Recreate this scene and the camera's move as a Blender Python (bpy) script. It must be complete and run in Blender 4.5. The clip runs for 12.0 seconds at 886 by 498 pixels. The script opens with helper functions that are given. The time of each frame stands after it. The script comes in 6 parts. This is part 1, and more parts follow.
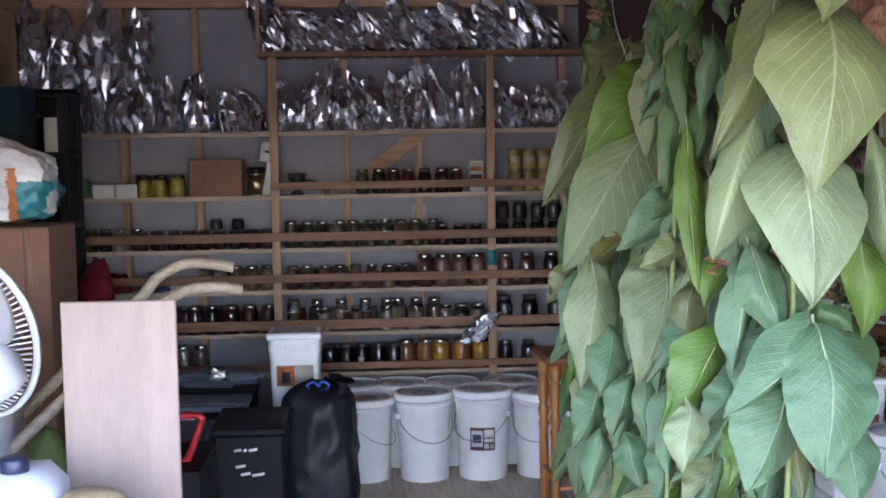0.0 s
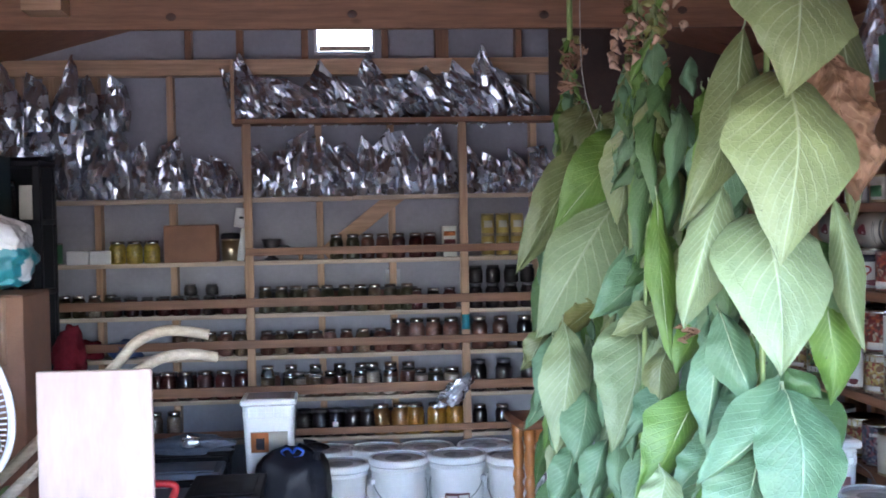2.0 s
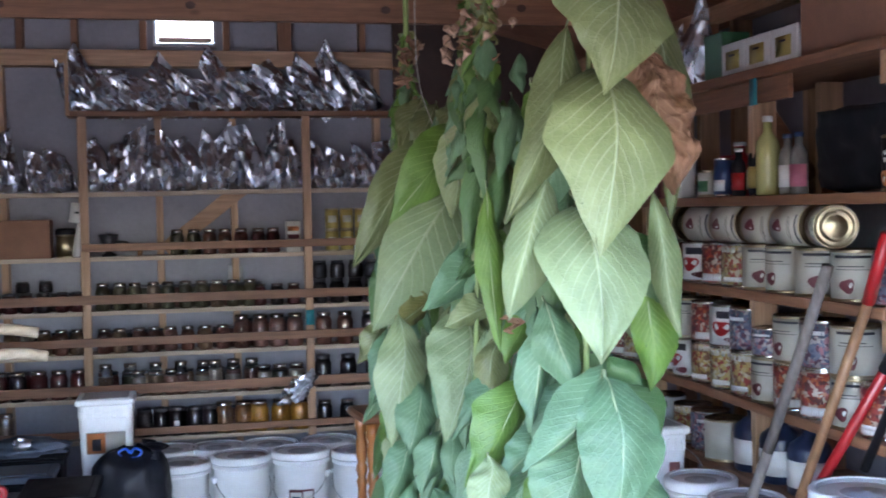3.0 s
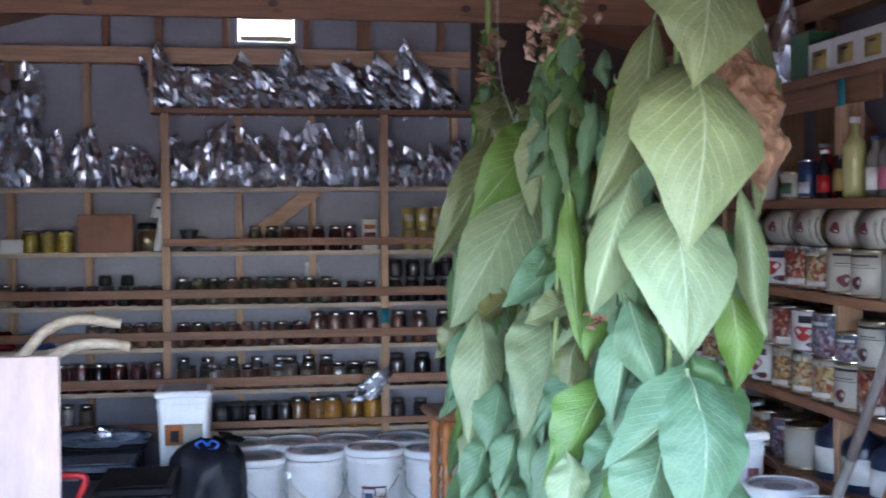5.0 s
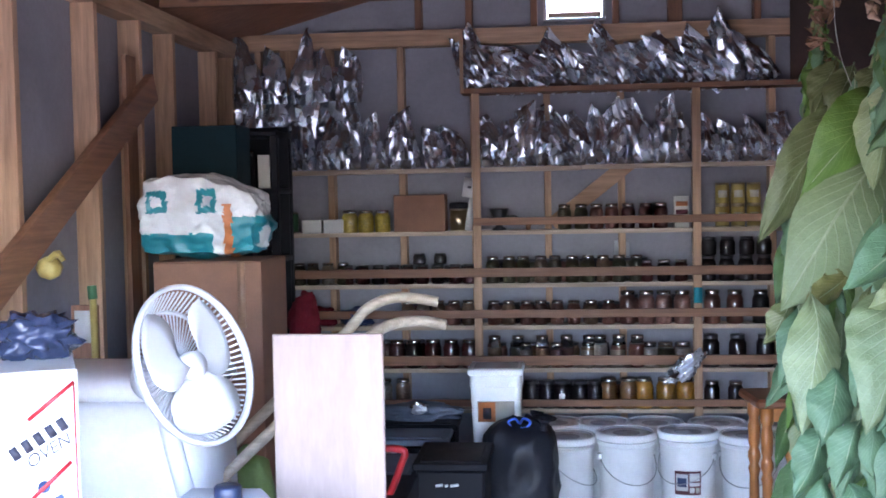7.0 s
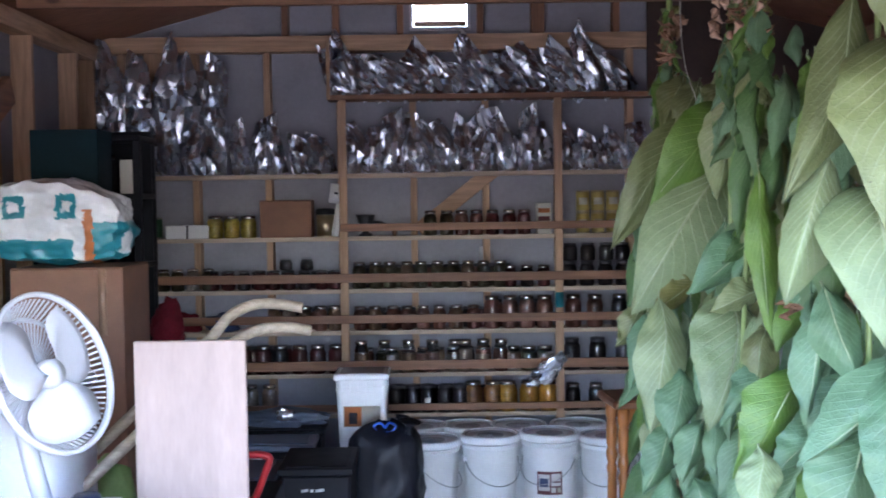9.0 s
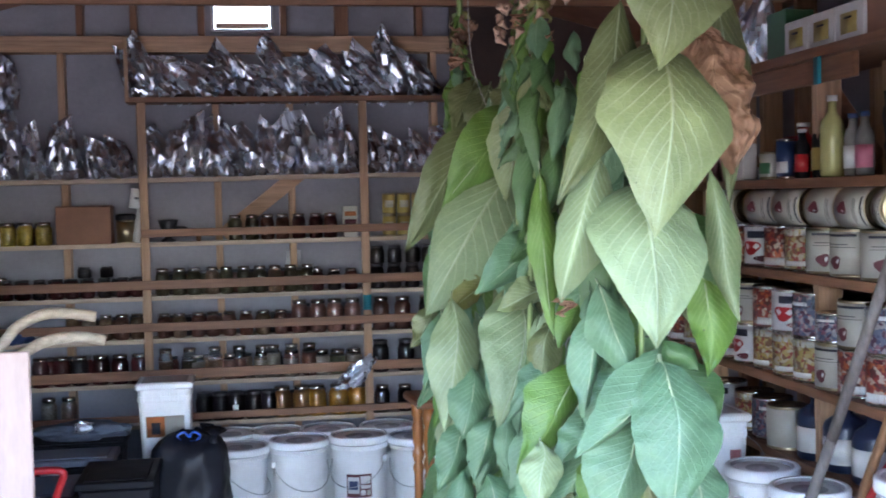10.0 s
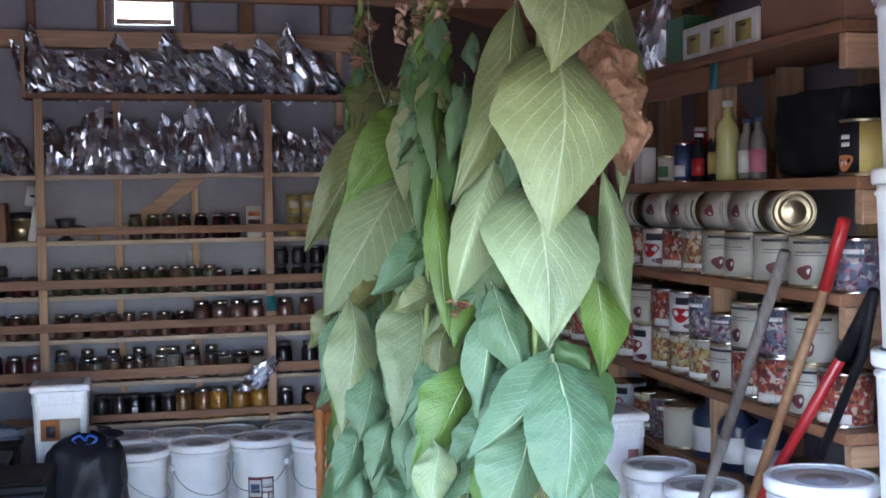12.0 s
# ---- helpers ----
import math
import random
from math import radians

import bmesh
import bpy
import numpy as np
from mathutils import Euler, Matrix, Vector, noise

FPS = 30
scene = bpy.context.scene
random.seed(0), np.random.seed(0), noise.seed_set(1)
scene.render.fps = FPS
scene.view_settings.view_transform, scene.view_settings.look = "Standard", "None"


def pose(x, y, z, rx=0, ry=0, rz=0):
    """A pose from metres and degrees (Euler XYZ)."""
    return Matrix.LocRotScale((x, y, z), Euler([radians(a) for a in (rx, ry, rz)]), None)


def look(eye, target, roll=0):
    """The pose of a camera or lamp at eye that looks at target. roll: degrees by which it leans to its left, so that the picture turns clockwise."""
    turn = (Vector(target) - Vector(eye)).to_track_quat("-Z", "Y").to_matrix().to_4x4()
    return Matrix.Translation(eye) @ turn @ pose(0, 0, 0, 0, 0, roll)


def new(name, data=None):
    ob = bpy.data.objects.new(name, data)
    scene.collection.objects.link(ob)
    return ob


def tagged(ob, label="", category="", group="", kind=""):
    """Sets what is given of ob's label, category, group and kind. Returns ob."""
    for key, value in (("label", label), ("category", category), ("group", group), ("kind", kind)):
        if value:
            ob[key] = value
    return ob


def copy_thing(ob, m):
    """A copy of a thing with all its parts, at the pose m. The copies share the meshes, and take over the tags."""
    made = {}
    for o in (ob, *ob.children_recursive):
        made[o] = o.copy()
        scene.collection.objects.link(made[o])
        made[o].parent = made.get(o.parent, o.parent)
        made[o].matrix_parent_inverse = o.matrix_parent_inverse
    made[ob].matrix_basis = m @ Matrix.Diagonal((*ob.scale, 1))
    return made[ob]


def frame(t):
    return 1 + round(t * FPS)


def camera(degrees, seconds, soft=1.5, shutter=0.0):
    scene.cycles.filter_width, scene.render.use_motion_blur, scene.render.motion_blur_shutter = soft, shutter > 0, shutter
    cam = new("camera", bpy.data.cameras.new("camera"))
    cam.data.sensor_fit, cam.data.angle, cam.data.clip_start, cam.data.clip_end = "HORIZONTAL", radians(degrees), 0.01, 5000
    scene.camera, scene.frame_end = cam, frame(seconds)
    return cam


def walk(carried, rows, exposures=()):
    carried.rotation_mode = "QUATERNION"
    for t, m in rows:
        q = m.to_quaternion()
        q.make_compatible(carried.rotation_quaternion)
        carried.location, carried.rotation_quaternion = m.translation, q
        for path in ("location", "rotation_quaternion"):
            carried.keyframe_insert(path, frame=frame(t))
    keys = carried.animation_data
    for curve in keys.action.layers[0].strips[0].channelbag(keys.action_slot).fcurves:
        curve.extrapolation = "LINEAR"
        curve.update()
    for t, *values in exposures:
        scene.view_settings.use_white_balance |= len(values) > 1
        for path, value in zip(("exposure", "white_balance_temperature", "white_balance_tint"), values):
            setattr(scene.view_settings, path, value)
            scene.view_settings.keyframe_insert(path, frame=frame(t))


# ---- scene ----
cam = camera(41.6, 12.0, soft=1.7, shutter=0.25)
PATH = [
    (0, (-0.008, -1.062, 1.707), (0.12, 0.927, 1.546), -0.9),
    (0.5, (-0.009, -1.071, 1.713), (0.125, 0.92, 1.578), -0.9),
    (1, (-0.012, -1.076, 1.723), (0.112, 0.92, 1.669), -0.5),
    (1.5, (-0.002, -1.063, 1.717), (0.132, 0.932, 1.671), -1.3),
    (2, (-0.017, -1.099, 1.725), (0.16, 0.892, 1.669), -1.1),
    (2.5, (0.023, -1.078, 1.714), (0.325, 0.898, 1.651), -1.2),
    (3, (0.023, -1.112, 1.719), (0.451, 0.841, 1.651), -1.1),
    (3.2, (0.022, -1.106, 1.719), (0.504, 0.833, 1.647), -1.3),
    (3.85, (0.16, -1.04, 1.721), (0.63, 0.905, 1.617), -1.1),
    (4.8, (0.014, -1.092, 1.72), (0.403, 0.869, 1.65), -0.8),
    (5, (0.006, -1.102, 1.703), (0.312, 0.874, 1.641), -0.3),
    (5.5, (-0.02, -1.075, 1.711), (0.092, 0.921, 1.656), 0.3),
    (6, (-0.028, -1.055, 1.697), (-0.061, 0.944, 1.636), 0.9),
    (6.5, (-0.035, -1.041, 1.7), (-0.181, 0.952, 1.619), -0.5),
    (6.7, (-0.027, -1.01, 1.704), (-0.2, 0.98, 1.614), -1.0),
    (7.35, (-0.045, -1.02, 1.703), (-0.27, 0.966, 1.608), -0.9),
    (8.3, (-0.005, -1.035, 1.707), (-0.195, 0.954, 1.61), -0.2),
    (8.5, (-0.021, -1.047, 1.703), (-0.16, 0.946, 1.612), -0.8),
    (9, (-0.012, -1.066, 1.71), (0.003, 0.932, 1.621), -0.8),
    (9.5, (0.027, -1.065, 1.71), (0.209, 0.925, 1.624), -0.9),
    (10, (0.05, -1.075, 1.708), (0.375, 0.897, 1.619), -1.3),
    (10.5, (0.079, -1.075, 1.702), (0.539, 0.87, 1.612), -1.2),
    (11, (0.084, -1.074, 1.701), (0.582, 0.861, 1.609), -1.1),
    (11.5, (0.084, -1.069, 1.702), (0.567, 0.87, 1.61), -1.0),
    (12, (0.08, -1.072, 1.704), (0.556, 0.869, 1.615), -0.8),
]
EXPOSURES = [(0, 4.81, 6600, 25), (0.5, 4.81, 6600, 25), (1.2, 5.28, 6150, 21), (2.5, 5.30, 6150, 20), (3.0, 5.08, 6200, 20), (5.0, 5.10, 5950, 20),
             (5.5, 5.22, 5900, 23), (6.5, 5.35, 6000, 23), (8.5, 4.80, 6050, 23), (9.5, 5.13, 6200, 20), (12, 4.94, 6250, 20)]
walk(cam, [(t, look(eye, target, roll)) for t, eye, target, roll in PATH], EXPOSURES)

# ---------- world, sun, exposure ----------
world = bpy.data.worlds.new("sky")
scene.world = world
world.use_nodes = True
wn = world.node_tree
bg = wn.nodes["Background"]
sky = wn.nodes.new("ShaderNodeTexSky")
sky.sky_type, sky.sun_disc = "NISHITA", False
sky.sun_elevation, sky.sun_rotation = radians(50), radians(80)
wn.links.new(sky.outputs[0], bg.inputs[0])
bg.inputs[1].default_value = 0.15
sun = new("sun", bpy.data.lights.new("sun", "SUN"))
sun.data.energy, sun.data.angle, sun.data.color = 4.5, radians(0.5), (1.0, 0.95, 0.88)
sun.matrix_world = look((6.3, 1.1, 7.6), (0, 0, 0))


# ---------- materials ----------
def shader(name):
    m = bpy.data.materials.new(name)
    m.use_nodes = True
    return m, m.node_tree.nodes, m.node_tree.links, m.node_tree.nodes["Principled BSDF"]


def noise_node(n, l, vec, scale, detail=4.0, rough=0.55, stretch=None):
    t = n.new("ShaderNodeTexNoise")
    t.inputs["Scale"].default_value, t.inputs["Detail"].default_value, t.inputs["Roughness"].default_value = scale, detail, rough
    if stretch:
        mp = n.new("ShaderNodeMapping")
        mp.inputs["Scale"].default_value = stretch
        l.new(vec, mp.inputs[0])
        vec = mp.outputs[0]
    l.new(vec, t.inputs["Vector"])
    return t.outputs[0]


def ramp(n, l, fac, lo, hi, c0, c1):
    r = n.new("ShaderNodeValToRGB")
    r.color_ramp.elements[0].position, r.color_ramp.elements[1].position = lo, hi
    r.color_ramp.elements[0].color, r.color_ramp.elements[1].color = (*c0, 1), (*c1, 1)
    l.new(fac, r.inputs[0])
    return r.outputs[0]


def mixed(n, l, kind, fac, a, b):
    m = n.new("ShaderNodeMix")
    m.data_type, m.blend_type = "RGBA", kind
    for s, v in ((m.inputs[0], fac), (m.inputs[6], a), (m.inputs[7], b)):
        if isinstance(v, (int, float)):
            s.default_value = v
        elif isinstance(v, tuple):
            s.default_value = (*v, 1)
        else:
            l.new(v, s)
    return m.outputs[2]


def bumped(n, l, b, height, strength, distance):
    k = n.new("ShaderNodeBump")
    k.inputs["Strength"].default_value, k.inputs["Distance"].default_value = strength, distance
    l.new(height, k.inputs["Height"])
    l.new(k.outputs[0], b.inputs["Normal"])


def mat(name, base, rough=0.5, metal=0.0, var=0.25, scale=6.0, bump=0.15, fine=90.0, dist=0.002, stretch=None, coat=0.0, tone=0.0, spec=0.5):
    """A worn surface: broad stains, fine grain in the colour, and fine relief. tone: spread of lightness from object to object."""
    m, n, l, b = shader(name)
    vec = n.new("ShaderNodeTexCoord").outputs["Object"]
    big = noise_node(n, l, vec, scale, 5, 0.6, stretch)
    small = noise_node(n, l, vec, fine, 3, 0.6, stretch)
    dark = tuple(c * (1 - var) for c in base)
    light = tuple(min(1.0, c * (1 + var * 0.5)) for c in base)
    col = ramp(n, l, big, 0.3, 0.7, dark, light)
    col = mixed(n, l, "MULTIPLY", 1.0, col, ramp(n, l, small, 0.3, 0.7, (1 - var * 0.5,) * 3, (1, 1, 1)))
    if tone:
        info = n.new("ShaderNodeObjectInfo")
        col = mixed(n, l, "MULTIPLY", 1.0, col, ramp(n, l, info.outputs["Random"], 0, 1, (1 - tone,) * 3, (1, 1, 1)))
    l.new(col, b.inputs["Base Color"])
    l.new(ramp(n, l, big, 0.25, 0.75, (max(0.02, rough - 0.08),) * 3, (min(1, rough + 0.08),) * 3), b.inputs["Roughness"])
    b.inputs["Metallic"].default_value, b.inputs["Coat Weight"].default_value = metal, coat
    b.inputs["Specular IOR Level"].default_value = spec
    bumped(n, l, b, small, bump, dist)
    return m


def wood(name, base, axis, rough=0.6, var=0.35, tone=0.3):
    """Sawn softwood, its grain along the axis x, y or z."""
    m, n, l, b = shader(name)
    vec = n.new("ShaderNodeTexCoord").outputs["Object"]
    info = n.new("ShaderNodeObjectInfo")
    add = n.new("ShaderNodeVectorMath")
    scl = n.new("ShaderNodeVectorMath")
    scl.operation = "SCALE"
    scl.inputs[0].default_value = (7.3, 11.9, 5.1)
    l.new(info.outputs["Random"], scl.inputs["Scale"])
    l.new(vec, add.inputs[0])
    l.new(scl.outputs[0], add.inputs[1])
    vec = add.outputs[0]
    st = tuple(0.06 if a == axis else 1.0 for a in "xyz")
    grain = noise_node(n, l, vec, 55, 6, 0.65, st)
    broad = noise_node(n, l, vec, 5, 4, 0.6, tuple(0.3 if a == axis else 1.0 for a in "xyz"))
    col = ramp(n, l, grain, 0.32, 0.68, tuple(c * (1 - var) for c in base), tuple(min(1, c * (1 + var * 0.4)) for c in base))
    col = mixed(n, l, "MULTIPLY", 1.0, col, ramp(n, l, broad, 0.3, 0.7, (0.72, 0.66, 0.6), (1, 1, 1)))
    col = mixed(n, l, "MULTIPLY", 1.0, col, ramp(n, l, info.outputs["Random"], 0, 1, (1 - tone, 1 - tone * 1.1, 1 - tone * 1.25), (1, 1, 1)))
    vor = n.new("ShaderNodeTexVoronoi")
    vor.inputs["Scale"].default_value = 3.1
    mp = n.new("ShaderNodeMapping")
    mp.inputs["Scale"].default_value = tuple(0.5 if a == axis else 1.0 for a in "xyz")
    l.new(vec, mp.inputs[0])
    l.new(mp.outputs[0], vor.inputs["Vector"])
    col = mixed(n, l, "MULTIPLY", 1.0, col, ramp(n, l, vor.outputs["Distance"], 0.035, 0.07, (0.3, 0.2, 0.14), (1, 1, 1)))
    l.new(col, b.inputs["Base Color"])
    b.inputs["Roughness"].default_value = rough
    bumped(n, l, b, grain, 0.25, 0.001)
    return m


PINE = {a: wood("pine_" + a, (0.568, 0.357, 0.228), a, tone=0.22) for a in "xyz"}
OLD = {a: wood("aged_pine_" + a, (0.336, 0.168, 0.0966), a) for a in "xyz"}
PALE = {a: wood("pale_edge_" + a, (0.576, 0.459, 0.36), a, tone=0.15) for a in "xyz"}
KNOT = mat("wood_knot", (0.07, 0.03, 0.02), 0.6)
SHEATH = mat("grey_sheathing", (0.276, 0.268, 0.304), 0.7, var=0.2, scale=3, bump=0.2, fine=40)
DECK = wood("roof_deck", (0.361, 0.164, 0.102), "x", tone=0.1)
FLOOR = wood("floor_plywood", (0.66, 0.56, 0.46), "y", tone=0.1)
# unseen ground: neutral dark tone chosen for how much light it bounces inside
EARTH = mat("bounce_gravel", (0.115, 0.112, 0.107), 0.9, var=0.5, scale=1.5, bump=0.6, fine=30, dist=0.02)
PAINT = mat("outer_siding", (0.5, 0.5, 0.48), 0.7, var=0.2, scale=2)
WHITE = mat("white_plastic", (0.9, 0.91, 0.93), 0.38, var=0.1, scale=5, bump=0.06, fine=60, tone=0.06)
# white lids: the dimmer light on their tops is put into this grey
LIDW = mat("lid_shaded_grey", (0.42, 0.42, 0.45), 0.42, var=0.14, scale=9, bump=0.06)
ENAMEL = mat("white_enamel", (0.544, 0.544, 0.57), 0.35, var=0.06, scale=3, bump=0.03)
STEEL = mat("bright_tin", (0.72, 0.7, 0.66), 0.22, 1.0, var=0.2, scale=12, bump=0.05)
GOLD = mat("gold_lacquered_tin", (0.442, 0.365, 0.238), 0.34, 1.0, var=0.2, scale=12, bump=0.05)
WIRE = mat("wire", (0.4, 0.4, 0.42), 0.35, 0.9, var=0.2)
BLACK = mat("black_plastic", (0.008, 0.008, 0.011), 0.6, var=0.3, scale=7, bump=0.1, spec=0.2)
BAGBLACK = mat("black_bin_liner", (0.009, 0.01, 0.016), 0.5, var=0.3, scale=9, bump=0.5, fine=45, dist=0.004, spec=0.3)
GREY = mat("grey_plastic", (0.085, 0.106, 0.145), 0.5, var=0.2)
CARD = mat("cardboard", (0.232, 0.118, 0.0757), 0.85, var=0.2, scale=7, bump=0.2, fine=120)
TEAL = mat("teal_print", (0.017, 0.212, 0.255), 0.35, var=0.15)
FILM = mat("white_film_wrap", (0.64, 0.64, 0.656), 0.25, var=0.12, scale=10, bump=0.5, fine=22, dist=0.006)
RED = mat("red_paint", (0.357, 0.0127, 0.017), 0.32, var=0.2)
ORANGE = mat("orange_print", (0.5, 0.17, 0.06), 0.5)
YELLOW = mat("yellow_print", (0.425, 0.323, 0.102), 0.5)
GREEN = mat("green_print", (0.0425, 0.136, 0.0595), 0.5)
DKGREEN = mat("dark_green_box", (0.004, 0.018, 0.022), 0.6, var=0.3, spec=0.15)
BLUE = mat("blue_plastic", (0.02, 0.1, 0.5), 0.3)
MAROON = mat("maroon_print", (0.13, 0.025, 0.035), 0.5)
DKBLUE = mat("dark_blue_plastic", (0.012, 0.02, 0.05), 0.4)
NAVY = mat("navy_print", (0.0255, 0.051, 0.136), 0.45)
CREAM = mat("cream_label", (0.442, 0.416, 0.357), 0.5, var=0.1, tone=0.1)
PAPER = mat("white_paper", (0.612, 0.603, 0.594), 0.6, var=0.1)
INK = mat("dark_ink", (0.02, 0.02, 0.035), 0.6)
PINK = mat("pink_print", (0.42, 0.12, 0.18), 0.5)
TURNED = wood("varnished_wood", (0.4, 0.152, 0.044), "z", rough=0.3, tone=0.05)
ASH = wood("bent_ash", (0.527, 0.442, 0.34), "x", rough=0.6, tone=0.1)
HANDLE = wood("tool_handle", (0.357, 0.187, 0.0935), "z", rough=0.5, tone=0.2)
WEATHERED = wood("weathered_handle", (0.212, 0.187, 0.178), "z", rough=0.75, tone=0.1)
PLY = mat("pinkish_plywood", (0.295, 0.215, 0.184), 0.6, var=0.3, scale=3.5, bump=0.12, fine=50, stretch=(1, 1, 0.25))
FOIL = mat("foil_pouch", (0.699, 0.718, 0.791), 0.27, 0.85, var=0.3, scale=9, bump=0.25, fine=70, dist=0.002, tone=0.2)
STRAW = mat("straw", (0.468, 0.357, 0.204), 0.8, var=0.3, scale=30, bump=0.6, fine=160)
CLOTH = mat("red_cloth", (0.15, 0.014, 0.022), 0.9, var=0.4, spec=0.15)
STRING = mat("string", (0.34, 0.33, 0.29), 0.8)


def glassy(name, tint):
    m, n, l, b = shader(name)
    b.inputs["Base Color"].default_value = (*tint, 1)
    b.inputs["Roughness"].default_value, b.inputs["Transmission Weight"].default_value, b.inputs["IOR"].default_value = 0.03, 1.0, 1.45
    return m


GLASS = glassy("jar_glass", (0.93, 0.96, 0.95))
FILLS = {k: mat("preserve_" + k, c, 0.35, var=0.4, scale=55, bump=0.2, fine=130, tone=0.25) for k, c in dict(
    green=(0.105, 0.09, 0.045), red=(0.101, 0.0134, 0.0134), dark=(0.0151, 0.00672, 0.0101), tan=(0.31, 0.185, 0.115), pale=(0.5, 0.4, 0.33),
    amber=(0.378, 0.168, 0.0504), honey=(0.63, 0.286, 0.0336), yellow=(0.672, 0.487, 0.084), rust=(0.23, 0.085, 0.06), meat=(0.35, 0.16, 0.125)).items()}


def picture(name, colours, scale=80):
    """Printed pictures on a label: irregular patches of ink."""
    m, n, l, b = shader(name)
    vec = n.new("ShaderNodeTexCoord").outputs["Object"]
    warp = n.new("ShaderNodeVectorMath")
    warp.operation = "MULTIPLY_ADD"
    nz = n.new("ShaderNodeTexNoise")
    nz.inputs["Scale"].default_value = 30
    l.new(vec, nz.inputs["Vector"])
    l.new(nz.outputs[1], warp.inputs[0])
    warp.inputs[1].default_value = (0.03, 0.03, 0.03)
    l.new(vec, warp.inputs[2])
    info = n.new("ShaderNodeObjectInfo")
    vor = n.new("ShaderNodeTexVoronoi")
    vor.voronoi_dimensions = "4D"
    vor.inputs["Scale"].default_value = scale
    l.new(warp.outputs[0], vor.inputs["Vector"])
    l.new(info.outputs["Random"], vor.inputs["W"])
    r = n.new("ShaderNodeValToRGB")
    r.color_ramp.interpolation = "CONSTANT"
    for i, c in enumerate(colours):
        e = r.color_ramp.elements[0] if i == 0 else r.color_ramp.elements.new(i / len(colours))
        e.color = (*c, 1)
    sep = n.new("ShaderNodeSeparateColor")
    l.new(vor.outputs["Color"], sep.inputs[0])
    l.new(sep.outputs[0], r.inputs[0])
    l.new(r.outputs[0], b.inputs["Base Color"])
    b.inputs["Roughness"].default_value = 0.42
    return m


PIC = dict(red=picture("fruit_print", [(0.16, 0.024, 0.024), (0.336, 0.096, 0.04), (0.24, 0.04, 0.032), (0.4, 0.336, 0.272), (0.08, 0.024, 0.024)]),
           yellow=picture("grain_print", [(0.336, 0.24, 0.08), (0.4, 0.352, 0.256), (0.16, 0.08, 0.04), (0.36, 0.288, 0.128), (0.24, 0.04, 0.032)]),
           navy=picture("berry_print", [(0.064, 0.08, 0.136), (0.256, 0.112, 0.136), (0.12, 0.136, 0.192), (0.32, 0.288, 0.288), (0.072, 0.024, 0.048)]),
           green=picture("vegetable_print", [(0.04, 0.096, 0.04), (0.32, 0.16, 0.056), (0.096, 0.16, 0.056), (0.36, 0.336, 0.264), (0.024, 0.04, 0.024)]))
LIDGOLD = mat("jar_lid_tin", (0.51, 0.476, 0.442), 0.22, 1.0, var=0.3, scale=30, tone=0.3)
LIDDARK = mat("jar_lid_dark", (0.08, 0.075, 0.08), 0.35, 0.6, var=0.3, scale=30)


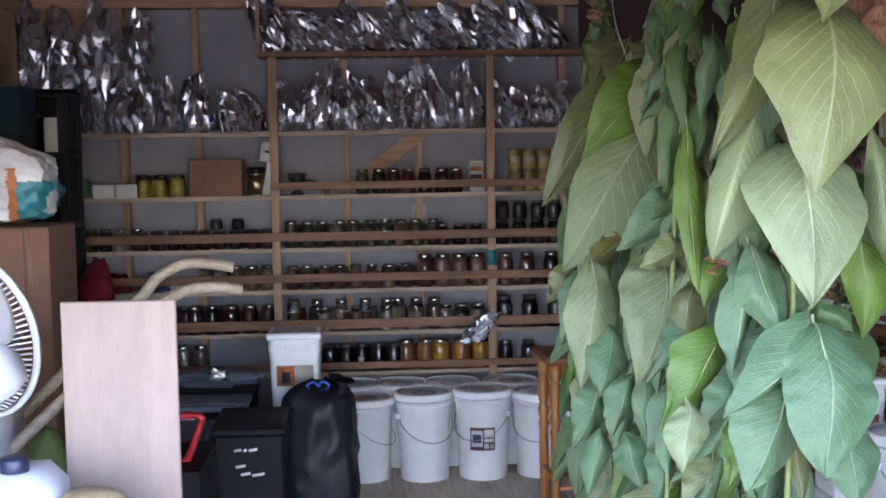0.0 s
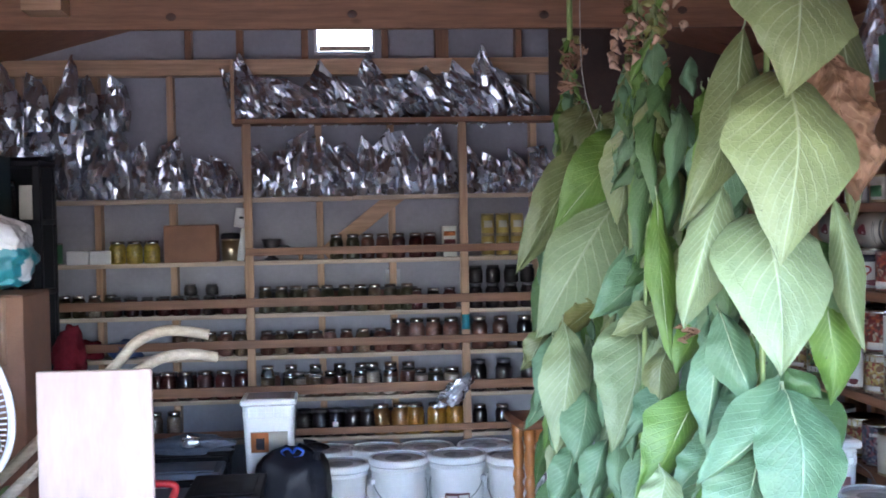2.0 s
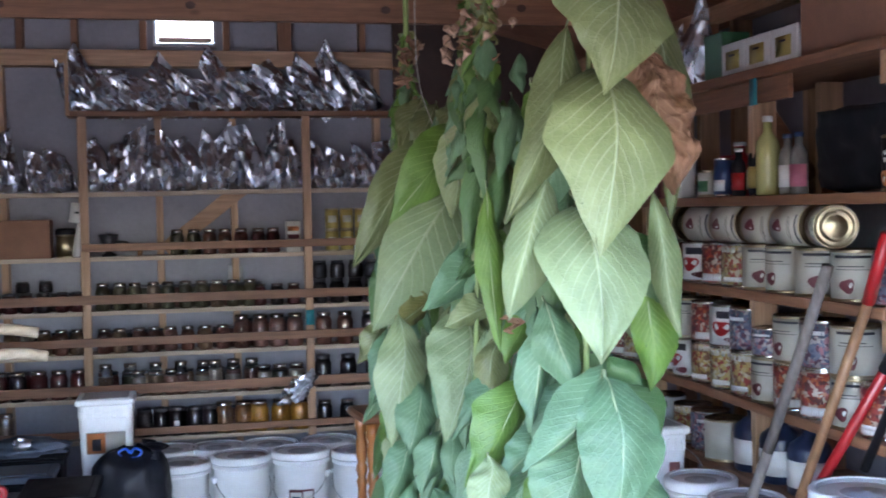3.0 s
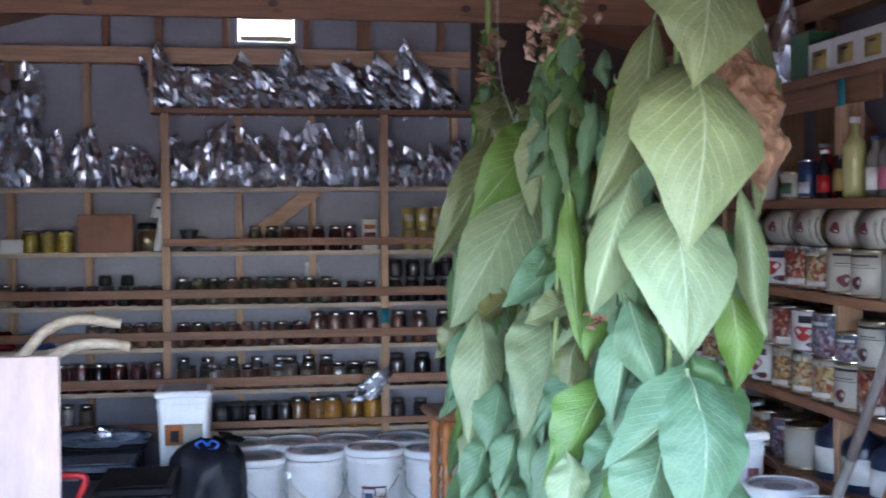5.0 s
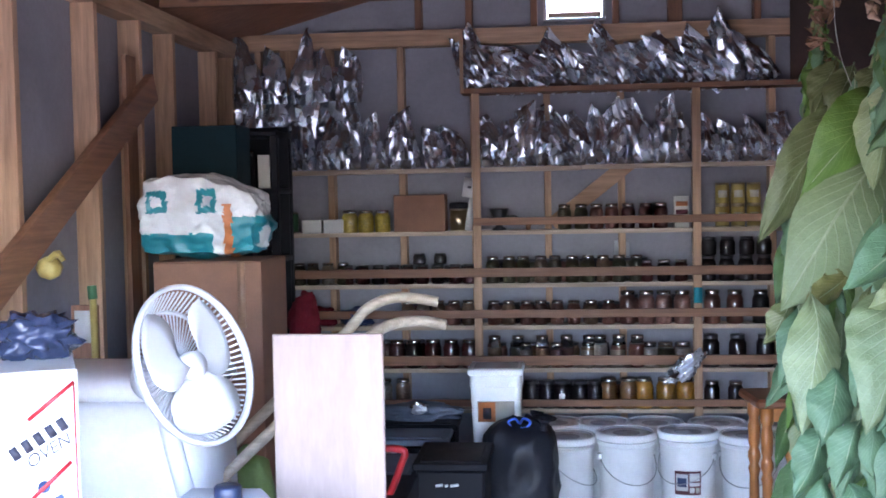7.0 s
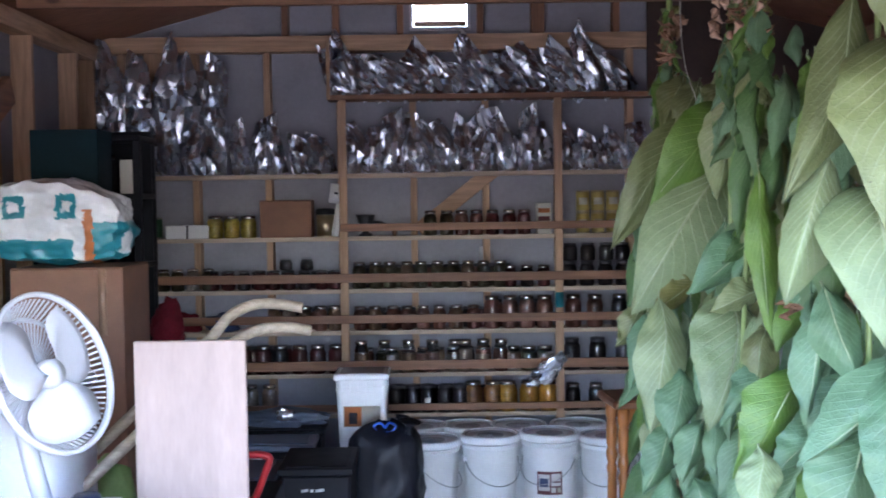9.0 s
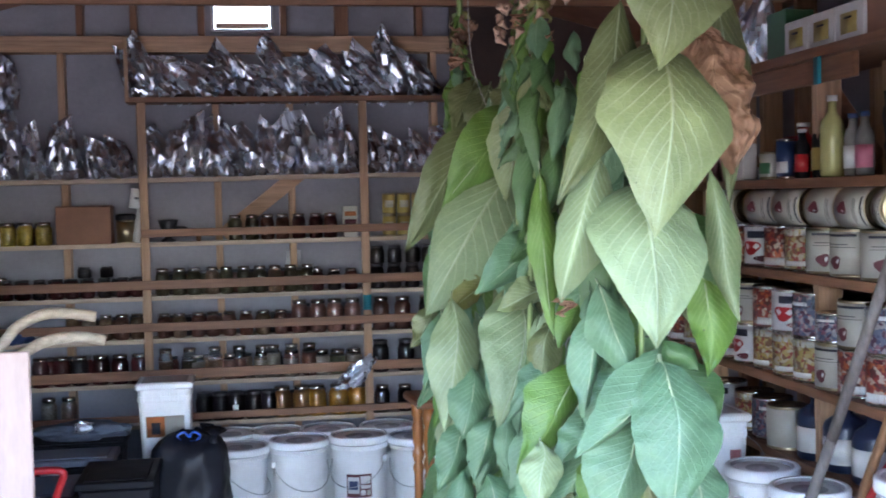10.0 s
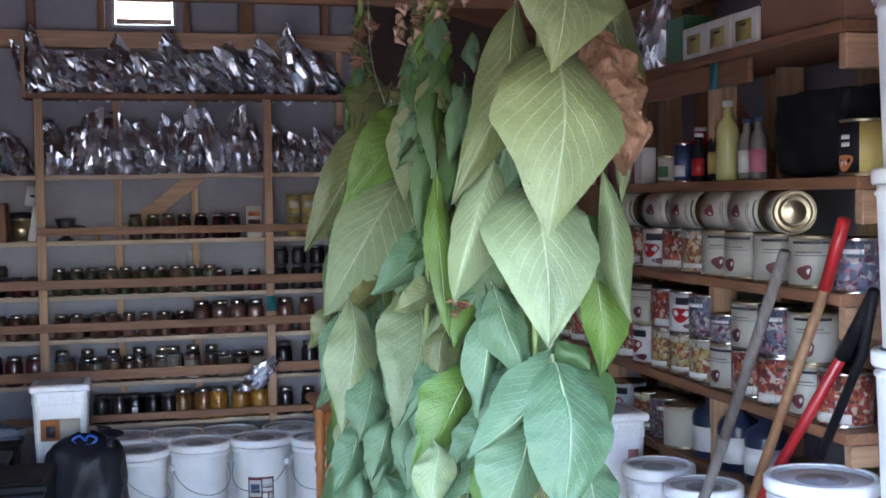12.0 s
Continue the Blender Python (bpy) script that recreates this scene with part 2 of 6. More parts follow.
def leafmat(name, face, vein, rough=0.5):
    """A leaf: paler midrib and side veins set by the blade's own coordinates, mottling, a little light through it."""
    m, n, l, b = shader(name)
    uv = n.new("ShaderNodeUVMap").outputs[0]
    sep = n.new("ShaderNodeSeparateXYZ")
    l.new(uv, sep.inputs[0])

    def op(kind, a, c):
        k = n.new("ShaderNodeMath")
        k.operation = kind
        for s, v in ((k.inputs[0], a), (k.inputs[1], c)):
            if isinstance(v, (int, float)):
                s.default_value = v
            else:
                l.new(v, s)
        return k.outputs[0]

    side = op("ABSOLUTE", op("SUBTRACT", sep.outputs[0], 0.5), 0)
    along = op("ADD", op("MULTIPLY", sep.outputs[1], 14.0), op("MULTIPLY", op("POWER", side, 0.9), -7.0))
    tri = op("ABSOLUTE", op("SUBTRACT", op("FRACT", along, 0), 0.5), 0)
    veins = ramp(n, l, tri, 0.02, 0.1, (1, 1, 1), (0, 0, 0))
    veins = op("MULTIPLY", veins, ramp(n, l, side, 0.2, 0.49, (1, 1, 1), (0.12, 0.12, 0.12)))
    veins = op("MULTIPLY", veins, ramp(n, l, sep.outputs[1], 0.4, 0.95, (1, 1, 1), (0.2, 0.2, 0.2)))
    mid = ramp(n, l, side, 0.006, 0.02, (1, 1, 1), (0, 0, 0))
    vec = n.new("ShaderNodeTexCoord").outputs["Object"]
    spot = noise_node(n, l, vec, 14, 5, 0.6)
    fine = noise_node(n, l, vec, 120, 3, 0.6)
    info = n.new("ShaderNodeObjectInfo")
    col = ramp(n, l, spot, 0.3, 0.72, tuple(c * 0.78 for c in face), tuple(c * 1.12 for c in face))
    col = mixed(n, l, "MULTIPLY", 1.0, col, ramp(n, l, info.outputs["Random"], 0, 1, (0.78, 0.82, 0.8), (1.05, 1.0, 1.0)))
    cells = n.new("ShaderNodeTexVoronoi")
    cells.feature = "DISTANCE_TO_EDGE"
    cells.inputs["Scale"].default_value = 75
    l.new(vec, cells.inputs["Vector"])
    net = ramp(n, l, cells.outputs["Distance"], 0.0, 0.12, (1, 1, 1), (0, 0, 0))
    col = mixed(n, l, "MIX", op("MULTIPLY", net, 0.1), col, vein)
    vmask = op("MULTIPLY", veins, op("ADD", op("MULTIPLY", info.outputs["Random"], 0.35), 0.55))
    col = mixed(n, l, "MIX", vmask, col, vein)
    col = mixed(n, l, "MIX", op("MULTIPLY", mid, 0.7), col, vein)
    speck = ramp(n, l, noise_node(n, l, vec, 60, 1, 0.4), 0.165, 0.185, (0.2, 0.17, 0.1), (1, 1, 1))
    col = mixed(n, l, "MULTIPLY", 1.0, col, speck)
    l.new(col, b.inputs["Base Color"])
    b.inputs["Roughness"].default_value = rough
    tr = n.new("ShaderNodeBsdfTranslucent")
    l.new(col, tr.inputs["Color"])
    mx = n.new("ShaderNodeMixShader")
    mx.inputs[0].default_value = 0.28
    l.new(b.outputs[0], mx.inputs[1])
    l.new(tr.outputs[0], mx.inputs[2])
    l.new(mx.outputs[0], n["Material Output"].inputs[0])
    rel = op("ADD", op("ADD", op("MULTIPLY", veins, 0.8), op("MULTIPLY", mid, 1.0)), op("ADD", op("MULTIPLY", fine, 0.25), op("MULTIPLY", net, 0.25)))
    bumped(n, l, b, rel, 0.4, 0.004)
    return m


# the blue tone has the sky's cast on the lower leaves mixed in
LEAF = dict(silver=leafmat("leaf_underside", (0.18, 0.236, 0.112), (0.304, 0.344, 0.216)), pale=leafmat("leaf_pale", (0.156, 0.196, 0.0784), (0.288, 0.32, 0.2)), blue=leafmat("leaf_sky_tinted", (0.09, 0.175, 0.085), (0.176, 0.264, 0.16)),
            bright=leafmat("leaf_bright", (0.084, 0.164, 0.0224), (0.16, 0.24, 0.064)), deep=leafmat("leaf_deep", (0.052, 0.112, 0.032), (0.096, 0.152, 0.064)),
            olive=leafmat("leaf_olive", (0.12, 0.14, 0.0496), (0.224, 0.248, 0.136)), yellow=leafmat("leaf_yellowing", (0.16, 0.152, 0.04), (0.224, 0.216, 0.088)),
            brown=leafmat("leaf_dried", (0.264, 0.136, 0.076), (0.32, 0.192, 0.112), 0.7))
STALK = mat("green_stalk", (0.136, 0.187, 0.051), 0.55, var=0.35, scale=20)
PETAL = mat("dry_flower", (0.33, 0.2, 0.13), 0.8, var=0.4, scale=40)


# ---------- mesh helpers ----------
def part(name, bm, material, parent, label="", smooth=True):
    """Links bm as one mesh object under parent (None: at top level)."""
    me = bpy.data.meshes.new(name)
    bmesh.ops.recalc_face_normals(bm, faces=bm.faces)
    bm.to_mesh(me)
    bm.free()
    for p in me.polygons:
        p.use_smooth = smooth
    me.materials.append(material)
    ob = new(name, me)
    if parent is not None:
        ob.parent = parent
    if label:
        ob["label"] = label
    return ob


def thing(name, label, category, place=(0, 0, 0), rz=0.0, group="", kind=""):
    ob = new(name)
    ob.empty_display_size = 0.05
    ob.matrix_basis = pose(*place, 0, 0, rz)
    return tagged(ob, label, category, group, kind)


def block(bm, x0, x1, y0, y1, z0, z1, bevel=0.002, m=None):
    vs = bmesh.ops.create_cube(bm, size=1.0)["verts"]
    bmesh.ops.transform(bm, matrix=Matrix.Translation(((x0 + x1) / 2, (y0 + y1) / 2, (z0 + z1) / 2)) @ Matrix.Diagonal((x1 - x0, y1 - y0, z1 - z0, 1)), verts=vs)
    if bevel:
        es = list({e for v in vs for e in v.link_edges})
        got = bmesh.ops.bevel(bm, geom=es, offset=bevel, segments=1, affect="EDGES")
        vs = list({v for f in got["faces"] for v in f.verts} | {v for v in vs if v.is_valid})
    if m is not None:
        bmesh.ops.transform(bm, matrix=m, verts=vs)
    return bm


def slab(x0, x1, y0, y1, z0, z1, bevel=0.002, m=None):
    return block(bmesh.new(), x0, x1, y0, y1, z0, z1, bevel, m)


def beam(a, b, w, h, bevel=0.003, up=(0, 0, 1)):
    """A straight board from a to b, w wide and h high in section."""
    a, b = Vector(a), Vector(b)
    d = (b - a).normalized()
    s = d.cross(Vector(up)).normalized()
    u = s.cross(d)
    m = Matrix(((d.x, s.x, u.x, 0), (d.y, s.y, u.y, 0), (d.z, s.z, u.z, 0), (0, 0, 0, 1)))
    return slab(0, (b - a).length, -w / 2, w / 2, -h / 2, h / 2, bevel, Matrix.Translation(a) @ m)


def lathe(profile, segs=20, bm=None, m=None):
    """A turned shape from (radius, height) pairs; radius 0 closes an end."""
    bm = bm or bmesh.new()
    rings = []
    for r, z in profile:
        if r < 1e-6:
            rings.append([bm.verts.new((0, 0, z))])
        else:
            rings.append([bm.verts.new((r * math.cos(2 * math.pi * i / segs), r * math.sin(2 * math.pi * i / segs), z)) for i in range(segs)])
    for a, b in zip(rings, rings[1:]):
        for i in range(segs):
            j = (i + 1) % segs
            f = [a[i % len(a)], a[j % len(a)], b[j % len(b)], b[i % len(b)]]
            f = list(dict.fromkeys(f))
            if len(f) > 2:
                bm.faces.new(f)
    if m is not None:
        bmesh.ops.transform(bm, matrix=m, verts=[v for r in rings for v in r])
    return bm


def tube(points, r, segs=8, bm=None, taper=1.0):
    bm = bm or bmesh.new()
    pts = [Vector(p) for p in points]
    rings = []
    side = None
    for i, p in enumerate(pts):
        d = (pts[min(i + 1, len(pts) - 1)] - pts[max(i - 1, 0)]).normalized()
        ref = side if side is not None else (Vector((0, 0, 1)) if abs(d.z) < 0.9 else Vector((1, 0, 0)))
        u = (ref - d * ref.dot(d)).normalized()
        side = u
        w = d.cross(u)
        k = r * (1 + (taper - 1) * i / (len(pts) - 1))
        rings.append([bm.verts.new(p + u * k * math.cos(2 * math.pi * j / segs) + w * k * math.sin(2 * math.pi * j / segs)) for j in range(segs)])
    for a, b in zip(rings, rings[1:]):
        for j in range(segs):
            bm.faces.new((a[j], a[(j + 1) % segs], b[(j + 1) % segs], b[j]))
    bm.faces.new(rings[0])
    bm.faces.new(list(reversed(rings[-1])))
    return bm


def curve_points(pts, n=24):
    """Points of a smooth line through pts."""
    p = [Vector(q) for q in pts]
    p = [2 * p[0] - p[1]] + p + [2 * p[-1] - p[-2]]
    out = []
    for i in range(1, len(p) - 2):
        for k in range(n):
            t = k / n
            a, b, c, d = p[i - 1:i + 3]
            out.append(0.5 * (2 * b + (c - a) * t + (2 * a - 5 * b + 4 * c - d) * t * t + (3 * b - a - 3 * c + d) * t ** 3))
    return out + [p[-2]]


def wrapped(r, a0, a1, z0, z1, n=8, m=None):
    """A label that follows a round wall of radius r between two angles (degrees)."""
    bm = bmesh.new()
    rows = [[bm.verts.new((q * math.cos(radians(a0 + (a1 - a0) * i / n)), q * math.sin(radians(a0 + (a1 - a0) * i / n)), z)) for i in range(n + 1)]
            for q, z in ((r - 0.002, z0), (r, z0), (r, z1), (r - 0.002, z1))]
    for a, b in zip(rows, rows[1:]):
        for i in range(n):
            bm.faces.new((a[i], a[i + 1], b[i + 1], b[i]))
    if m is not None:
        bmesh.ops.transform(bm, matrix=m, verts=bm.verts)
    return bm


def emblem(r, a, hw, z0, z1):
    """A rounded, lobed print on a round wall of radius r."""
    bm = bmesh.new()
    mid = bm.verts.new((r * math.cos(radians(a)), r * math.sin(radians(a)), (z0 + z1) / 2))
    ring = []
    for i in range(16):
        t = 2 * math.pi * i / 16
        k = 1 + 0.16 * math.sin(3 * t + a)
        b = radians(a + hw * k * math.cos(t))
        ring.append(bm.verts.new((r * math.cos(b), r * math.sin(b), (z0 + z1) / 2 + (z1 - z0) / 2 * k * math.sin(t))))
    for i in range(16):
        bm.faces.new((mid, ring[i], ring[(i + 1) % 16]))
    return bm


# ---------- shell: floor, walls, roof ----------
SHELF_TOP = 2.29
XL, XR, YB, YF = -2.0, 2.4, 5.75, 0.0
SH = 0.03


def setting(name, bm, material, label, category="wall", smooth=False):
    return tagged(part(name, bm, material, None, smooth=smooth), label, category, kind="structure")


def roof_z(x):
    return 2.60 + 0.27 * (x - XL if x < 0.2 else XR - x)


g = bmesh.new()
block(g, -900, 900, -900, 900, -0.4, -0.02, 0)
setting("ground", g, EARTH, "unseen dark grey ground, its tone set for bounced light", "ground")
setting("floor", slab(XL, XR, YF, YB, -0.018, 0.0, 0), FLOOR, "worn plywood shed floor", "floor")


def gable(name, y0, y1, openings, material, label):
    """An end wall up to the roof, with openings (x0, x1, z0, z1) cut right through."""
    bm = bmesh.new()
    xs = sorted({XL - SH, 0.2, XR + SH, *[v for o in openings for v in o[:2]]})
    zs = [0.0] + sorted({v for o in openings for v in o[2:] if v > 0})
    levels = zs
    for xa, xb in zip(xs, xs[1:]):
        zs = levels if any(o[0] <= (xa + xb) / 2 <= o[1] for o in openings) else [0.0]
        for i, za in enumerate(zs):
            zb = zs[i + 1] if i + 1 < len(zs) else None
            mid = (xa + xb) / 2
            if any(o[0] <= mid <= o[1] and zb and o[2] <= (za + zb) / 2 <= o[3] for o in openings):
                continue
            tops = (zb, zb) if zb else (roof_z(xa), roof_z(xb))
            q = [[bm.verts.new(c) for c in ((xa, y, za), (xb, y, za), (xb, y, tops[1]), (xa, y, tops[0]))] for y in (y0, y1)]
            bm.faces.new(q[0])
            bm.faces.new(list(reversed(q[1])))
            for k in range(4):
                bm.faces.new((q[0][k], q[1][k], q[1][(k + 1) % 4], q[0][(k + 1) % 4]))
    return setting(name, bm, material, label)


VENT = (-0.117, 0.196, 2.695, 2.85)
wall_back = gable("wall_north", YB, YB + SH, [VENT], SHEATH, "grey sheathing of the shed's back wall")
# out of view: head and right jamb are set to shade plants and shelves
gable("wall_south", YF - SH, YF, [(-1.95, 1.15, 0.0, 2.0)], PAINT, "unseen front wall, its doorway sized to shape the daylight")
wall_left = setting("wall_west", slab(XL - SH, XL, YF, YB, 0, 2.6, 0), SHEATH, "grey sheathing behind bare studs")
wall_right = setting("wall_east", slab(XR, XR + SH, YF, YB, 0, 2.6, 0), SHEATH, "grey sheathing behind shelves")
roof = bmesh.new()
for xa, xb in ((XL - 0.25, 0.2), (0.2, XR + 0.25)):
    za, zb = roof_z(xa), roof_z(xb)
    q = [[roof.verts.new(c) for c in ((xa, YF - 0.2, za + h), (xb, YF - 0.2, zb + h), (xb, YB + 0.2, zb + h), (xa, YB + 0.2, za + h))] for h in (0.002, 0.03)]
    roof.faces.new(q[0])
    roof.faces.new(list(reversed(q[1])))
    for k in range(4):
        roof.faces.new((q[0][k], q[1][k], q[1][(k + 1) % 4], q[0][(k + 1) % 4]))
setting("ceiling", roof, DECK, "reddish brown underside of the roof boards", "ceiling")


def timber(name, bm, material, parent, label=""):
    return part(name, bm, material, parent, label, smooth=False)


def stud_back(x, z0, z1):
    timber("stud", slab(x - 0.019, x + 0.019, YB - 0.089, YB - 0.001, z0, z1), PINE["z"], wall_back)


for i in range(-4, 6):
    x = -0.125 + 0.417 * i
    stud_back(x, 0.04, 2.55)
for x in (-0.85, -0.56, -0.19, 0.27, 0.62, 1.05, 1.45):
    timber("stud", slab(x - 0.019 - (0.04 if x == 0.62 else 0), x + 0.019, YB - 0.089, YB - 0.001, 2.645, roof_z(x) - 0.03), OLD["z"], wall_back)
timber("stud", slab(-1.66, -1.5, YB - 0.095, YB - 0.001, 2.3, 2.55), PINE["z"], wall_back)
timber("top_plate", slab(XL + 0.001, XR - 0.001, YB - 0.095, YB - 0.001, 2.552, 2.643), PINE["x"], wall_back)
timber("bottom_plate", slab(XL + 0.001, XR - 0.001, YB - 0.089, YB - 0.001, 0.0, 0.038), PINE["x"], wall_back)
timber("brace", beam((-0.1, YB - 0.11, 1.52), (0.36, YB - 0.11, 1.88), 0.019, 0.085), PINE["x"], wall_back)
for y in (5.51, 5.2, 4.5, 4.05, 3.55, 2.85, 2.25, 1.65, 1.05, 0.5):
    timber("stud", slab(XL + 0.001, XL + 0.1, y - 0.019, y + 0.019, 0.04, 2.5), PINE["z"], wall_left)
timber("top_plate", slab(XL + 0.001, XL + 0.1, YF + 0.01, YB - 0.1, 2.502, 2.59), PINE["y"], wall_left)
timber("bottom_plate", slab(XL + 0.001, XL + 0.1, YF + 0.01, YB - 0.1, 0.0, 0.038), PINE["y"], wall_left)
timber("brace", beam((XL + 0.122, 2.3, 1.27), (XL + 0.122, 4.12, 2.21), 0.038, 0.13), OLD["y"], wall_left, "dark brown diagonal brace")
timber("board", slab(XL + 0.08, XL + 0.102, 3.86, 3.98, 0.4, 2.33), OLD["z"], wall_left, "reddish brown upright board")
for y in (5.3, 4.7, 4.1, 3.5, 2.9, 2.3, 1.7, 1.1):
    timber("stud", slab(XR - 0.09, XR - 0.001, y - 0.019, y + 0.019, 0.04, 2.5), PINE["z"], wall_right)
timber("top_plate", slab(XR - 0.09, XR - 0.001, YF + 0.01, YB - 0.1, 2.502, 2.59), PINE["y"], wall_right)


def joist(y):
    ob = tagged(timber("ceiling_joist", slab(XL + 0.11, XR - 0.1, y - 0.019, y + 0.019, 2.592, 2.735), OLD["x"], None), "brown softwood joist with dark knots under the roof", "joist", "joists across the shed")
    for i in range(5):
        kx = XL + 0.5 + i * 0.78 + random.uniform(-0.2, 0.2)
        part("knot", lathe([(0, 0.003), (0.012, 0.0025), (0.018, 0.0)], 10, m=pose(kx, y - 0.0195, 2.66 + random.uniform(-0.03, 0.04), 90, 0, 0) @ Matrix.Diagonal((1.3, 1, 1, 1))), KNOT, ob, "dark round knot")
    return ob


for y in (4.3, 2.95, 2.0, 1.0):
    joist(y)
tagged(timber("hanging_block", slab(-1.36, -1.19, 4.08, 4.26, 2.645, 2.79), PINE["x"], None), "short pale wooden block nailed to the joist", "block")

tagged(timber("hardboard_sheet", slab(1.22, 2.28, YB - 0.125, YB - 0.105, SHELF_TOP + 0.002, 2.86), mat("dark_hardboard", (0.055, 0.028, 0.02), 0.7, var=0.4, scale=4), None), "dark brown hardboard sheet standing on the top shelf", "hardboard")

# the vent: frame, slats
vent = thing("gable_vent", "small louvred gable vent with daylight behind", "vent")
vb = bmesh.new()
x0, x1, z0, z1 = VENT
for b in ((x0 - 0.02, x1 + 0.02, z0 - 0.02, z0), (x0 - 0.02, x1 + 0.02, z1, z1 + 0.02), (x0 - 0.02, x0, z0, z1), (x1, x1 + 0.02, z0, z1)):
    block(vb, b[0], b[1], YB - 0.012, YB - 0.002, b[2], b[3], 0.001)
part("frame", vb, mat("vent_frame", (0.5, 0.5, 0.52), 0.5), vent)
part("sill_slat", beam((x0 + 0.004, YB + 0.012, z0 + 0.02), (x1 - 0.004, YB + 0.012, z0 + 0.02), 0.006, 0.032), PINE["x"], vent, "orange-lit wooden slat", smooth=False)
for z in (z1 - 0.02,):
    part("slat", slab(x0 + 0.004, x1 - 0.004, YB + 0.03, YB + 0.07, z, z + 0.006, 0.001), PINE["x"], vent, smooth=False)

# ---------- shelves on the back wall ----------
YS = 5.5


def shelf(z, xa, xb, y0=YS, y1=YB - 0.09, material=None, name="shelf", label="long pale pine shelf board along the back wall", th=0.024):
    return tagged(timber(name, slab(xa, xb, y0, y1, z - th, z), material or PALE["x"], None), label, "shelf", "shelves on the back wall")


SZ = dict(a=SHELF_TOP, b=1.848, c=1.494, d=1.197, e=0.961, f=0.719, g=0.489)
shelf(SZ["a"], -0.6, 1.9, material=OLD["x"], label="top shelf of dark pine holding foil pouches", th=0.03)
for k in "bcdefg":
    shelf(SZ[k], -1.93, 0.06 if k == "b" else 1.9)
shelf(SZ["b"] + 0.004, 0.064, 1.9)


def post(x, w, z0, z1):
    return tagged(timber("shelf_post", slab(x - w / 2, x + w / 2, YS - 0.012, YS - 0.001, z0, z1), PINE["z"], None), "upright pine batten nailed to the shelf fronts", "post", "shelf posts")


post(-0.519, 0.046, 0.72, 2.258)
post(0.691, 0.046, 0.44, 2.258)
post(-0.592, 0.02, 2.262, 2.62)
tagged(part("tape", slab(0.668, 0.714, YS - 0.0145, YS - 0.0125, 1.08, 1.165, 0), TEAL, None), "teal tape round the shelf post", "tape")


def rail(z0, z1, xa, xb):
    return tagged(timber("shelf_rail", slab(xa, xb, YS - 0.03, YS - 0.0125, z0, z1), OLD["x"], None), "brown rail that keeps the jars on the shelf", "rail", "shelf rails")


rail(1.524, 1.567, -0.54, 1.9)
rail(1.236, 1.286, -1.6, 1.9)
rail(1.005, 1.052, -1.62, 1.9)
rail(0.74, 0.793, -1.3, 1.9)
rail(0.508, 0.546, -1.3, 1.9)


# ---------- jars ----------
def jar_proto(r, h, fill, lid, level=0.88):
    ob = thing("jar", "glass preserving jar on the shelf", "jar", (0, -50, 0), group="jars on the shelves")
    s = r * 0.78
    gl = part("glass", lathe([(0, 0), (r * 0.9, 0), (r, 0.006), (r, h * 0.72), (s, h * 0.86), (s, h * 0.95), (s - 0.003, h * 0.95)], 14), GLASS, ob)
    gl.visible_shadow = False
    q = r - 0.004
    prof = [(0, 0.004), (q * 0.9, 0.004), (q, 0.009), (q, h * min(level, 0.7))]
    if level > 0.7:
        prof.append((s - 0.004, h * level * 0.97))
    part("contents", lathe(prof + [(0, prof[-1][1] + 0.001)], 14), FILLS[fill], ob)
    part("lid", lathe([(s + 0.002, h * 0.88), (s + 0.003, h * 0.9), (s + 0.003, h * 0.985), (s, h), (s * 0.8, h * 0.995), (0, h * 0.995)], 14), lid, ob)
    return ob


jars = {}
NAMES = dict(green="green pickles", red="red preserve", dark="dark preserve", tan="tan beans", pale="pale dry goods", amber="amber preserve", honey="golden honey",
             yellow="yellow fruit", rust="rust-coloured sauce", meat="brownish-red meat")


def jar(x, z, r, h, fill, lid="gold", y=None, level=0.88):
    key = (r, h, fill, lid, level)
    if key not in jars:
        jars[key] = jar_proto(r, h, fill, LIDGOLD if lid == "gold" else LIDDARK, level)
        jars[key]["label"] = "glass jar of %s with a metal lid" % NAMES[fill]
        ob = jars[key]
        ob.matrix_basis = pose(x, y or 5.565, z, 0, 0, random.uniform(0, 360))
        return ob
    return copy_thing(jars[key], pose(x, y or 5.565, z, 0, 0, random.uniform(0, 360)))


def jar_row(xa, xb, n, z, r, h, fills, lid="gold", level=0.88):
    for i in range(n):
        jar(xa + (xb - xa) * i / max(1, n - 1) + random.uniform(-0.006, 0.006), z, r, h, fills[i % len(fills)], lid, 5.55 + random.uniform(-0.006, 0.006), level)


def back_row(xa, xb, n, z, r, h, fills, lid="dark"):
    for i in range(n):
        jar(xa + (xb - xa) * i / max(1, n - 1) + random.uniform(-0.008, 0.008), z, r, h, fills[i % len(fills)], lid, 5.625, 0.88)


c, d, e, f_, g_ = (SZ[k] for k in "cdefg")
back_row(-1.2, -0.6, 8, d, 0.034, 0.1, ["dark", "red"])
back_row(-0.4, 0.4, 10, d, 0.034, 0.13, ["dark", "rust", "green"])
back_row(-0.9, -0.6, 4, e, 0.034, 0.12, ["rust", "dark"])
back_row(-0.41, 0.26, 9, e, 0.034, 0.12, ["rust", "dark", "red"])
back_row(0.35, 0.58, 4, e, 0.034, 0.16, ["rust", "dark"])
back_row(-1.06, -0.6, 6, f_, 0.034, 0.15, ["red", "dark"])
back_row(-0.4, 0.6, 13, f_, 0.034, 0.13, ["rust", "dark", "tan"])
back_row(-0.2, 0.6, 10, g_, 0.034, 0.14, ["dark", "rust"])
jar_row(-1.25, -1.06, 3, c, 0.045, 0.125, ["yellow"])
